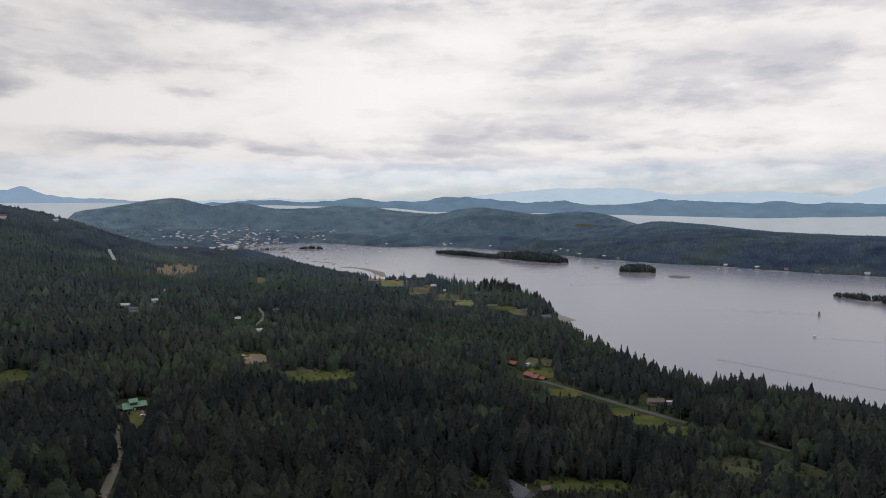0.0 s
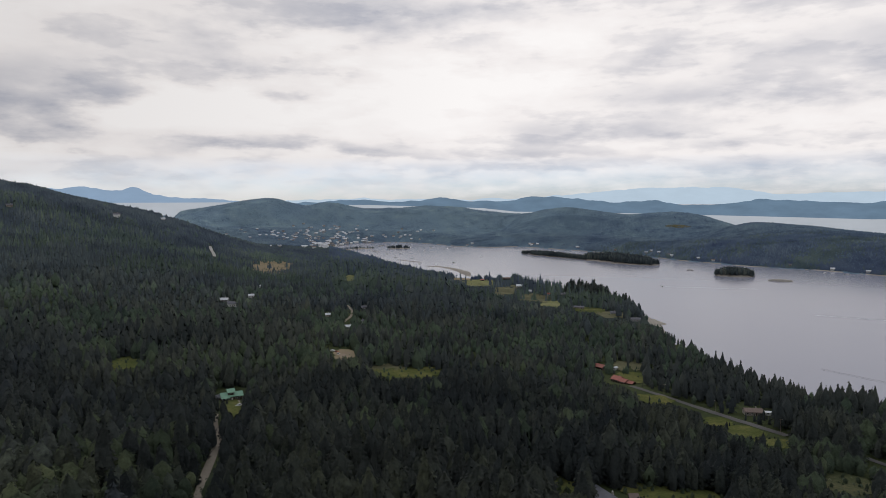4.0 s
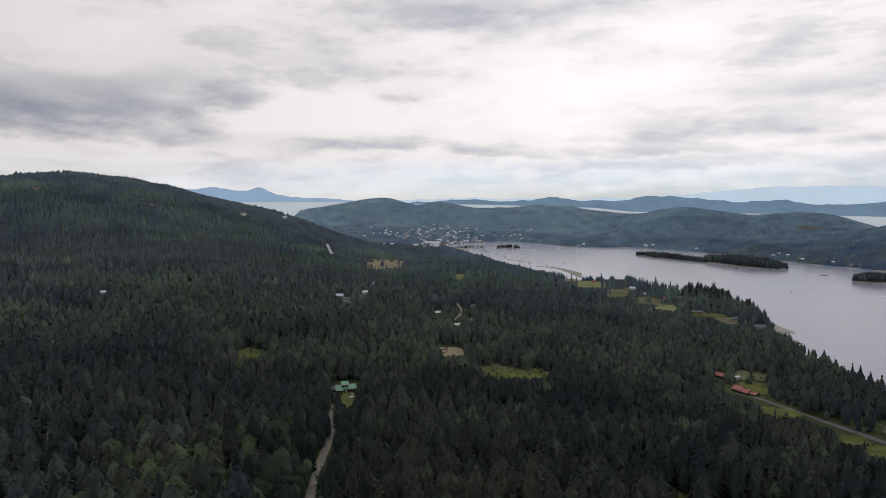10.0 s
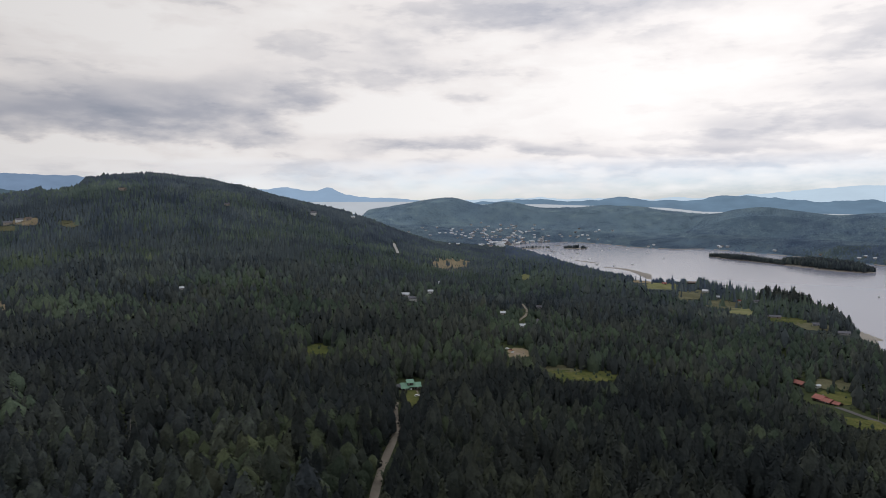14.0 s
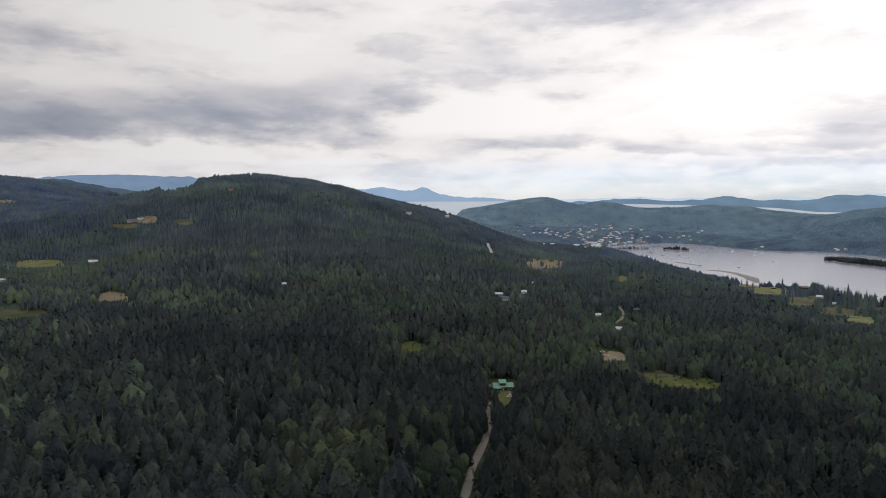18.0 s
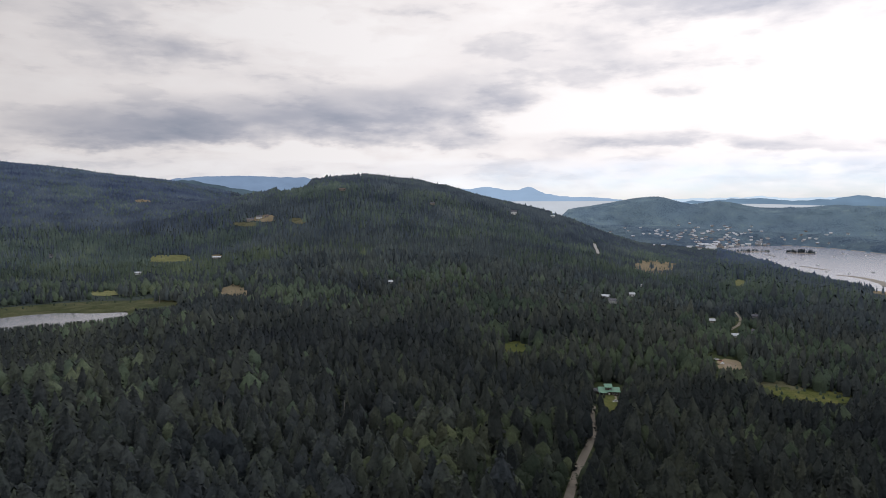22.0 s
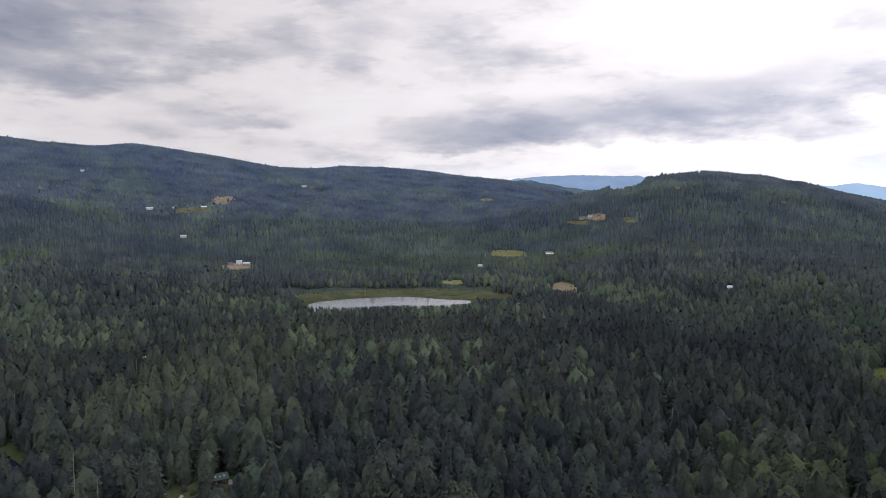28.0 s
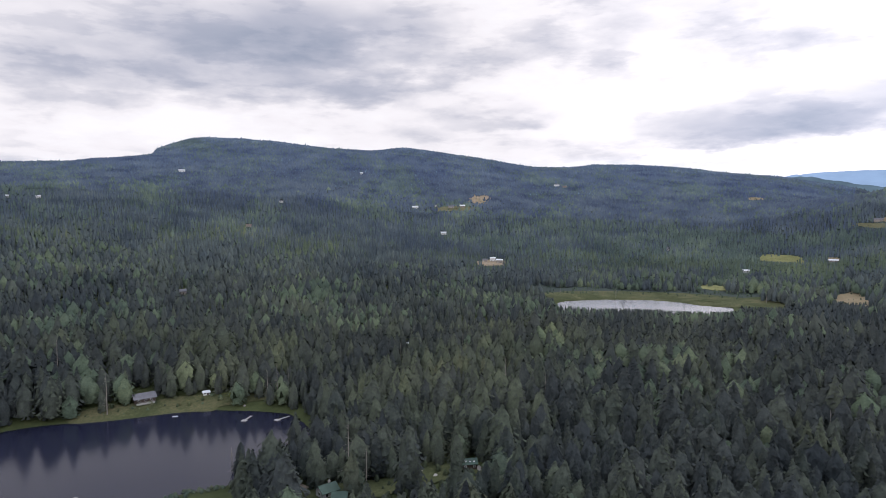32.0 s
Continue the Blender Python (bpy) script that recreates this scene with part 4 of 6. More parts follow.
        wood("shrubs", spray_template(26, 70 + k, 0.3, 0.5, 5.0, 0.02, 0.2, 2, 6), a[s], r[s], x[s], y[s], z[s], rnd.uniform(0.7, 1.75, s.sum()) ** 2, 0.3 + 0.7 * rnd.rand(s.sum()), LEAVES_WEST[0] if k else M_LEAF, "low green brush and saplings in the clearings", rnd)
    # bushes along the near bank of the dark lake
    a, r, x, y, rnd = scatter_points(262, 315, 2.6, 100.0, 116.0, seed=93)
    off = lake_reach(a, r, *LAKES[1][:4])
    q = (off > 1.03) & (off < 1.32) & (r < 318) & (rnd.rand(len(a)) < 0.75)
    wood("shrubs", spray_template(60, 75, 0.2, 0.55, 5.0, 0.02, 0.15, 3, 7), a[q], r[q], x[q], y[q], ground(a[q], r[q]), rnd.uniform(1.2, 2.7, q.sum()), 0.45 + 0.5 * rnd.rand(q.sum()), LEAVES_WEST[0], "leafy green bushes along the lake bank", rnd)
    name, r0, r1, gap, tall, firs = BEHIND
    for a0, a1 in ((126.5, 180.0), (-180.0, -38.0)):
        a, r, x, y, rnd = scatter_points(r0, r1, gap, a0, a1, 5)
        z = ground(a, r)
        q = (z > 2) & ~((a > 100) & (a < 133) & (r > 250) & (r < 410))
        wood(name, firs[0], a[q], r[q], x[q], y[q], z[q], tall * rnd.uniform(0.7, 1.3, q.sum()), rnd.rand(q.sum()), M_FIR, "conifer forest behind the knoll", rnd)



# ---- paints and metals ----
def plain(name, col, rough=0.6, metal=0.0, wear=0.25, scale=1.2, spec=0.15):
    lo, hi = tuple(c * (1 - wear) for c in col), tuple(min(1, c * (1 + wear)) for c in col)
    m = two_scale(name, [(0.3, lo), (0.7, hi)], scale * 0.3, scale * 4, rough, 0.15, 0.02, spec)
    m.node_tree.nodes["Principled BSDF"].inputs["Metallic"].default_value = metal
    return m


M_ROOF_GREEN = plain("green_metal_roof", (0.14, 0.25, 0.175), 0.5)
M_ROOF_TEAL = plain("dark_green_roof", (0.048, 0.078, 0.064), 0.6)
M_ROOF_RED = plain("red_metal_roof", (0.27, 0.105, 0.085), 0.65)
M_ROOF_GREY = plain("grey_shingles", (0.12, 0.12, 0.135), 0.85)
M_ROOF_PALE = plain("pale_metal_roof", (0.50, 0.515, 0.54), 0.5)
M_ROOF_BROWN = plain("brown_shingles", (0.15, 0.115, 0.10), 0.85)
M_WALL_WHITE = plain("white_siding", (0.52, 0.52, 0.51), 0.7)
M_WALL_TAN = plain("tan_siding", (0.25, 0.225, 0.195), 0.75)
M_WALL_WOOD = plain("dark_timber", (0.060, 0.046, 0.038), 0.8)
M_WALL_GREY = plain("grey_siding", (0.30, 0.30, 0.30), 0.75)
M_FRAME = plain("white_trim", (0.72, 0.72, 0.70), 0.5)
M_TARP = plain("blue_tarpaulin", (0.05, 0.14, 0.45), 0.5)
M_STEEL = plain("galvanised_steel", (0.45, 0.46, 0.47), 0.4, 0.7)
M_POLE = plain("weathered_pole", (0.16, 0.13, 0.11), 0.9)
M_DOCK = plain("silvered_planks", (0.27, 0.26, 0.245), 0.85)
M_HULL = plain("white_hull", (0.75, 0.75, 0.74), 0.3)
M_HULL_DARK = plain("dark_hull", (0.04, 0.045, 0.06), 0.35)
M_SAIL_DARK = plain("dark_sailcloth", (0.025, 0.025, 0.03), 0.8)
M_FOAM = plain("wake_foam", (0.28, 0.30, 0.33), 0.6)
M_RUBBER = plain("black_rubber", (0.02, 0.02, 0.02), 0.8)
M_CAR_WHITE = plain("white_car_paint", (0.70, 0.70, 0.70), 0.25)
M_CAR_RED = plain("rust_red_car_paint", (0.42, 0.12, 0.06), 0.3)
M_ROCK = two_scale("grey_rock", [(0.3, (0.16, 0.15, 0.14)), (0.7, (0.34, 0.32, 0.29))], 0.06, 0.6, 0.9, 0.6, 0.5)
M_SOIL = two_scale("bare_earth", [(0.3, (0.17, 0.13, 0.10)), (0.7, (0.28, 0.225, 0.17))], 0.05, 0.6, 0.95, 0.4, 0.2)
M_PANE, _n, _l, _b = material("window_glass", 0.05, 0.6)
_b.inputs["Base Color"].default_value = (0.02, 0.025, 0.03, 1)
_b.inputs["Metallic"].default_value = 0.25


# ---- building blocks ----
def part(name, bm, mat, parent, label=""):
    me = bpy.data.meshes.new(name)
    bm.to_mesh(me)
    bm.free()
    me.materials.append(mat)
    ob = new(name, me)
    ob.parent = parent
    return tagged(ob, label)


def thing(name, place, rz, label, category, group="", kind=""):
    ob = new(name)
    ob.matrix_basis = Matrix.Translation(place) @ Matrix.Rotation(radians(rz), 4, "Z")
    return tagged(ob, label, category, group, kind)


def box_bm(x0, x1, y0, y1, z0, z1, bevel=0.0, bm=None):
    bm = bm or bmesh.new()
    g = bmesh.ops.create_cube(bm, size=1)["verts"]
    for v in g:
        v.co = Vector(((x0 + x1) / 2 + v.co.x * (x1 - x0), (y0 + y1) / 2 + v.co.y * (y1 - y0), (z0 + z1) / 2 + v.co.z * (z1 - z0)))
    if bevel:
        bmesh.ops.bevel(bm, geom=[e for e in bm.edges if e.verts[0] in g], offset=bevel, segments=1, affect="EDGES")
    return bm


def prism_bm(profile, x0, x1, bm=None):
    """A profile in (y, z) drawn out along x."""
    bm = bm or bmesh.new()
    a = [bm.verts.new((x0, y, z)) for y, z in profile]
    b = [bm.verts.new((x1, y, z)) for y, z in profile]
    bm.faces.new(a[::-1])
    bm.faces.new(b)
    n = len(a)
    for i in range(n):
        bm.faces.new((a[i], a[(i + 1) % n], b[(i + 1) % n], b[i]))
    bmesh.ops.recalc_face_normals(bm, faces=bm.faces)
    return bm


def tube_bm(p, q, r0, r1, sides=8, bm=None):
    bm = bm or bmesh.new()
    p, q = Vector(p), Vector(q)
    rot = (q - p).to_track_quat("Z", "Y").to_matrix()
    ring = [[bm.verts.new(c + rot @ Vector((r * math.cos(6.283 * i / sides), r * math.sin(6.283 * i / sides), 0))) for i in range(sides)] for c, r in ((p, r0), (q, r1))]
    for i in range(sides):
        bm.faces.new((ring[0][i], ring[0][(i + 1) % sides], ring[1][(i + 1) % sides], ring[1][i]))
    bm.faces.new(ring[0][::-1])
    bm.faces.new(ring[1])
    return bm


def window_part(parent, x, y, z, w, h, side):
    """A framed window on a wall: side is the way it faces (-y, +y, -x or +x)."""
    t = 0.09
    if side[1] == "y":
        s = -1 if side[0] == "-" else 1
        fr = part("window", box_bm(x - w / 2, x + w / 2, min(y, y + s * t), max(y, y + s * t), z - h / 2, z + h / 2, 0.02), M_FRAME, parent)
        part("pane", box_bm(x - w / 2 + 0.1, x + w / 2 - 0.1, min(y + s * 0.05, y + s * (t + 0.02)), max(y + s * 0.05, y + s * (t + 0.02)), z - h / 2 + 0.1, z + h / 2 - 0.1), M_PANE, fr)
    else:
        s = -1 if side[0] == "-" else 1
        fr = part("window", box_bm(min(x, x + s * t), max(x, x + s * t), y - w / 2, y + w / 2, z - h / 2, z + h / 2, 0.02), M_FRAME, parent)
        part("pane", box_bm(min(x + s * 0.05, x + s * (t + 0.02)), max(x + s * 0.05, x + s * (t + 0.02)), y - w / 2 + 0.1, y + w / 2 - 0.1, z - h / 2 + 0.1, z + h / 2 - 0.1), M_PANE, fr)


def gable(parent, x0, x1, w, h, rise, wall, roof, over=0.6, cy=0.0, base=-1.5):
    """Walls with gable ends and two roof slabs, ridge along x."""
    part("wall", prism_bm([(cy - w / 2, base), (cy + w / 2, base), (cy + w / 2, h), (cy, h + rise), (cy - w / 2, h)], x0, x1), wall, parent)
    k = rise / (w / 2)
    for s in (-1, 1):
        e = w / 2 + over
        part("roof", prism_bm([(cy, h + rise + 0.05), (cy + s * e, h - k * over + 0.05), (cy + s * e, h - k * over + 0.30), (cy, h + rise + 0.30)], x0 - over, x1 + over), roof, parent)
    part("ridge_cap", prism_bm([(cy - 0.25, h + rise + 0.24), (cy + 0.25, h + rise + 0.24), (cy, h + rise + 0.42)], x0 - over - 0.02, x1 + over + 0.02), roof, parent)


def house(place, rz, length, w, h, rise, wall, roof, label, name="house", category="house", chimney=True, group="", openings=True, far=False):
    """A gabled house with windows, a door and a chimney."""
    ob = thing(name, place, rz, label, category, group)
    gable(ob, -length / 2, length / 2, w, h, rise, wall, roof)
    if openings:
        n = 2 if far else max(2, int(length / 3.2))
        for s, side in ((-1, "-y"), (1, "+y")):
            for i in range(n):
                x = -length / 2 + (i + 0.5) * length / n
                for f in range(1 if far else max(1, int(h / 2.6))):
                    if s < 0 and i == n // 2 and f == 0:
                        d = part("door", box_bm(x - 0.5, x + 0.5, -w / 2 - 0.08, -w / 2, 0, 2.05, 0.02), M_WALL_WOOD, ob)
                        part("door_handle", box_bm(x + 0.36, x + 0.42, -w / 2 - 0.14, -w / 2 - 0.08, 0.95, 1.1), M_STEEL, d)
                        continue
                    window_part(ob, x, s * w / 2, 1.5 + 2.7 * f, 1.3, 1.2, side)
        for s, side in () if far else ((-1, "-x"), (1, "+x")):
            window_part(ob, s * length / 2, 0, 1.6, 1.6, 1.2, side)
            if rise > 1.8:
                window_part(ob, s * length / 2, 0, h + rise * 0.3, 0.9, 0.9, side)
    if chimney:
        c = part("chimney", box_bm(length * 0.2 - 0.4, length * 0.2 + 0.4, w * 0.12 - 0.4, w * 0.12 + 0.4, h, h + rise + 1.1, 0.04), M_ROCK, ob)
        part("flue", tube_bm((length * 0.2, w * 0.12, h + rise + 1.1), (length * 0.2, w * 0.12, h + rise + 1.5), 0.14, 0.14), M_STEEL, c)
    return ob


def base(az, el, lift=0.0):
    r = spot(az, el)
    return at(az, r, float(ground(az, r)) + lift), r


def clear(az, el, wide, high, r, extra=1.0):
    """Keep sight of something of that size (metres) standing at a spot."""
    da, de = math.degrees(wide / 2 / r) * 1.25 * extra, math.degrees(high / r)
    KEEP_CLEAR.append((az, el + de * 0.62, da * 0.9, de * 0.5))


def ribbon(name, line, width, mat, label, category, lift=0.3):
    """A road draped over the land along (azimuth, elevation) sight points."""
    line = np.array(line, float)
    t = np.linspace(0, len(line) - 1, (len(line) - 1) * 8 + 1)
    # a smooth curve through the points
    sm = np.stack([np.interp(t, np.arange(len(line)), line[:, k]) for k in (0, 1)], 1)
    for _ in range(3):
        sm[1:-1] = (sm[:-2] + sm[1:-1] * 2 + sm[2:]) / 4
    pts = []
    for a, e in sm:
        r = spot(a, e)
        pts.append(at(a, r, 0))
        KEEP_CLEAR.append((a, e, max(0.16, math.degrees(width * 0.6 / r)), max(0.16, math.degrees(width * 0.35 / r))))
    v = []
    for i, p in enumerate(pts):
        d = (pts[min(i + 1, len(pts) - 1)] - pts[max(i - 1, 0)]).normalized()
        nrm = Vector((-d.y, d.x, 0))
        for s in (-1, -0.35, 0.35, 1):
            q = p + nrm * s * width / 2
            az, r = math.degrees(math.atan2(-q.x, q.y)), math.hypot(q.x, q.y)
            v.append((q.x, q.y, float(ground(az, r)) + lift + (0.12 if abs(s) < 0.5 else 0)))
    ob = new(name, mesh_from(name, v, grid_faces(len(pts), 4), [mat], True))
    return tagged(ob, label, category, kind="structure")


# ---- roads and lanes ----
ribbon("road_forest", [(26.6, -17.0), (26.7, -17.8), (26.4, -19.1), (26.9, -20.2), (27.5, -21.4), (28.2, -23.2), (28.9, -25.4)], 3.9, M_GRAVEL, "pale gravel forest road between dense firs", "road")
ribbon("road_bay", [(-8.6, -15.2), (-11.0, -15.76), (-13.3, -16.32), (-16.6, -17.03), (-20.4, -17.73)], 6.0, M_ASPHALT, "worn grey asphalt road along the slope", "road")
ribbon("road_bay", [(-25.6, -18.4), (-26.9, -18.66), (-28.0, -18.8)], 5.0, M_ASPHALT, "worn grey asphalt road among trees", "road")
ribbon("road_hill", [(26.62, -3.62), (26.55, -3.9), (26.4, -4.15), (26.3, -4.45)], 7.0, M_CHALK, "pale straight gravel road climbing through woods", "road")
ribbon("lane", [(15.6, -8.81), (15.2, -9.30), (15.3, -9.76), (15.9, -10.20)], 3.0, M_GRAVEL, "pale curved lane in a clearing", "road")
ribbon("drive", [(25.0, -16.9), (24.8, -16.5), (24.9, -16.1)], 4.0, M_GRAVEL, "gravel drive before the green-roofed house", "road")
ribbon("farm_track", [(1.9, -7.75), (1.6, -7.5), (1.3, -7.25)], 5.0, M_GRAVEL, "farm track across a hay meadow", "road")
ribbon("drive", [(101.5, -23.0), (100.5, -23.5), (99.8, -24.2)], 4.0, M_GRAVEL, "gravel drive near a cabin", "road")
ribbon("point_track", [(-5.3, -9.05), (-6.0, -9.35), (-6.8, -9.75)], 5.0, M_GRAVEL, "gravel track towards the point", "road")


# ---- the green-roofed house at the end of the forest road ----
def green_house():
    p, r = base(25.39, -15.95)
    ob = thing("house", p, 25.39 + 8, "green metal roofed house with raised centre among firs", "house")
    gable(ob, -6.0, 7.5, 8.5, 3.2, 1.7, M_WALL_WOOD, M_ROOF_GREEN, 0.9)
    up = part("upper_storey", prism_bm([(-3.4, 3.0), (3.0, 3.0), (3.0, 6.0), (-0.2, 7.4), (-3.4, 6.0)], -1.9, 2.3), M_WALL_WOOD, ob, "dark timber upper storey")
    for s in (-1, 1):
        part("upper_roof", prism_bm([(-0.2, 7.45), (-0.2 + s * 4.0, 5.75), (-0.2 + s * 4.0, 6.0), (-0.2, 7.7)], -2.6, 3.0), M_ROOF_GREEN, up)
    for x in (-4.6, -2.6, 3.6, 6.0):
        window_part(ob, x, -4.25, 1.7, 1.4, 1.3, "-y")
    for x in (-0.8, 1.2):
        window_part(ob, x, -3.4, 4.9, 1.2, 1.1, "-y")
    d = part("door", box_bm(0.2, 1.2, -4.34, -4.25, 0, 2.05, 0.02), M_FRAME, ob)
    part("door_handle", box_bm(1.04, 1.1, -4.4, -4.34, 0.95, 1.1), M_STEEL, d)
    porch = part("porch", box_bm(-6.6, -1.0, -6.6, -4.3, -0.6, 0.15, 0.03), M_DOCK, ob, "plank porch")
    for x in (-6.4, -3.8, -1.2):
        part("post", box_bm(x - 0.09, x + 0.09, -6.5, -6.32, 0.15, 2.6), M_FRAME, porch)
    part("porch_roof", prism_bm([(-6.9, 2.6), (-4.25, 3.1), (-4.25, 3.25), (-6.9, 2.78)], -6.9, -0.8), M_ROOF_GREEN, ob)
    part("lean_to", prism_bm([(-2.5, -1.2), (3.5, -1.2), (3.5, 3.0), (-2.5, 2.4)], -10.2, -6.0), M_WALL_WOOD, ob, "dark timber lean-to")
    part("lean_to_roof", prism_bm([(-3.0, 2.36), (4.0, 3.06), (4.0, 3.25), (-3.0, 2.55)], -10.8, -5.9), M_ROOF_GREY, ob)
    clear(25.39, -15.95, 20, 7, r)


green_house()


def car(az, el, rz, paint, label, name="car"):
    p, r = base(az, el, 0.0)
    ob = thing(name, p, rz, label, "car")
    body = part("body", prism_bm([(-0.88, 0.35), (0.88, 0.35), (0.9, 0.9), (-0.9, 0.9)], -2.2, 2.2), paint, ob)
    part("cabin", prism_bm([(-0.82, 0.9), (0.82, 0.9), (0.66, 1.5), (-0.66, 1.5)], -1.5, 1.0), M_PANE, ob)
    part("roof", box_bm(-1.35, 0.8, -0.66, 0.66, 1.48, 1.56, 0.03), paint, ob)
    for x in (-1.4, 1.4):
        for y in (-0.9, 0.9):
            w = part("wheel", tube_bm((x, y - 0.1, 0.34), (x, y + 0.1, 0.34), 0.34, 0.34, 12), M_RUBBER, ob)
            part("rim", tube_bm((x, y - 0.12, 0.34), (x, y + 0.12, 0.34), 0.19, 0.19, 8), M_STEEL, w)
    for y in (-0.6, 0.6):
        part("headlight", box_bm(2.18, 2.24, y - 0.16, y + 0.16, 0.62, 0.78, 0.02), M_FRAME, body)
    clear(az, el, 5, 1.6, r)
    return ob


car(24.72, -16.55, 60, M_CAR_WHITE, "white car parked before the green-roofed house")
car(16.9, -12.62, 20, M_CAR_WHITE, "white car parked in a dirt clearing", "car")
car(16.6, -12.72, 50, M_CAR_RED, "rust red car parked in a dirt clearing", "car")
car(16.45, -12.9, 80, M_CAR_WHITE, "white car at the edge of bare earth", "car")

# ---- red-roofed farmhouse by the road, and its neighbours ----
def red_farm():
    p, r = base(-7.9, -15.0)
    ob = thing("house", p, -7.9 - 34, "long red metal roofed house with stepped wings", "house")
    ob.scale = (0.86, 0.86, 0.9)
    gable(ob, -11.5, -2.5, 10.5, 3.6, 2.4, M_WALL_WOOD, M_ROOF_RED, 0.9, 0.5)
    gable(ob, -2.2, 6.0, 9.0, 3.0, 2.0, M_WALL_WOOD, M_ROOF_RED, 0.8, -0.8)
    gable(ob, 7.6, 14.0, 6.5, 2.6, 1.5, M_WALL_WOOD, M_ROOF_RED, 0.7, -0.5)
    for x in (-9.6, -6.8, -4.2):
        window_part(ob, x, -4.75, 1.7, 1.5, 1.3, "-y")
    for x in (-0.6, 2.0, 4.4):
        window_part(ob, x, -5.3, 1.6, 1.3, 1.2, "-y")
    for x in (9.2, 12.2):
        window_part(ob, x, -3.75, 1.5, 1.2, 1.0, "-y")
    c = part("chimney", box_bm(-5.4, -4.6, 1.0, 1.8, 4, 7.2, 0.04), M_ROCK, ob)
    part("flue", tube_bm((-5, 1.4, 7.2), (-5, 1.4, 7.7), 0.15, 0.15), M_STEEL, c)
    clear(-8.0, -15.15, 34, 7, r)


red_farm()


def place_house(az, el, rz, length, w, h, rise, wall, roof, label, **kw):
    p, r = base(az, el)
    ob = house(p, az + rz, length, w, h, rise, wall, roof, label, far=r > 1050, **kw)
    clear(az, el, max(length, w), h + rise, r)
    return ob


place_house(-6.05, -13.95, -40, 10, 7, 2.7, 1.9, M_WALL_WOOD, M_ROOF_RED, "small red-roofed outbuilding behind shrubs", name="shed", category="shed", chimney=False)
place_house(-17.9, -16.45, 18, 13, 8, 2.8, 1.8, M_WALL_TAN, M_ROOF_BROWN, "brown-roofed bungalow among trees by the road")
place_house(-19.1, -16.38, 15, 6, 3.2, 2.4, 0.5, M_WALL_WHITE, M_ROOF_PALE, "white caravan beside a bungalow", name="caravan", category="caravan", chimney=False)
place_house(-7.25, -13.95, 60, 5, 3, 2.2, 0.5, M_WALL_WHITE, M_ROOF_PALE, "white trailer in the meadow", name="trailer", category="trailer", chimney=False)
place_house(-6.7, -24.45, -52, 15, 10, 3.0, 3.4, M_WALL_GREY, M_ROOF_GREY, "steep grey shingle-roofed house beside a lawn")
place_house(-8.9, -23.9, 20, 4, 3, 2.2, 1.0, M_WALL_WOOD, M_ROOF_BROWN, "small garden shed near the grey-roofed house", name="shed", category="shed", chimney=False)
# cottages on the wooded slope
COTTAGES_ON_SLOPE = [
    (25.7, -8.1, -20, 17, 8, 3, 2, M_WALL_GREY, M_ROOF_PALE, "pale-roofed house among dark firs"), (25.0, -8.55, -35, 18, 9, 5, 2.2, M_WALL_WHITE, M_ROOF_GREY, "white two-storey house on the wooded slope"),
    (23.57, -7.9, 10, 12, 7, 4, 1.6, M_WALL_WHITE, M_ROOF_PALE, "white house with pale roof in a gap"), (22.8, -7.1, 0, 7, 5, 3, 1.2, M_WALL_WHITE, M_ROOF_PALE, "small white cottage in the woods"),
    (17.29, -9.7, 12, 9, 6, 3, 1.6, M_WALL_TAN, M_ROOF_PALE, "pale-roofed cottage near a lane"), (15.5, -10.75, 2, 12, 7, 3, 1.5, M_WALL_WHITE, M_ROOF_PALE, "white metal-roofed shop at the end of a lane"),
    (14.35, -10.4, 60, 7, 6, 4, 1.5, M_WALL_WHITE, M_ROOF_GREY, "white cottage under trees"), (14.2, -9.15, 20, 10, 7, 3, 1.8, M_WALL_GREY, M_ROOF_GREY, "grey cottage behind trees"),
    (43.98, -7.02, 15, 11, 7, 3, 1.6, M_WALL_GREY, M_ROOF_PALE, "pale-roofed house alone in the forest"), (33.38, -1.15, 10, 20, 10, 7, 3, M_WALL_WHITE, M_ROOF_GREY, "large white house on the hillside edge"),
    (30.1, -1.42, 5, 15, 8, 4, 2, M_WALL_WHITE, M_ROOF_PALE, "white house high on the slope"), (47.95, 0.9, 0, 22, 9, 4, 2, M_WALL_TAN, M_ROOF_BROWN, "long tan house below the hilltop"),
]
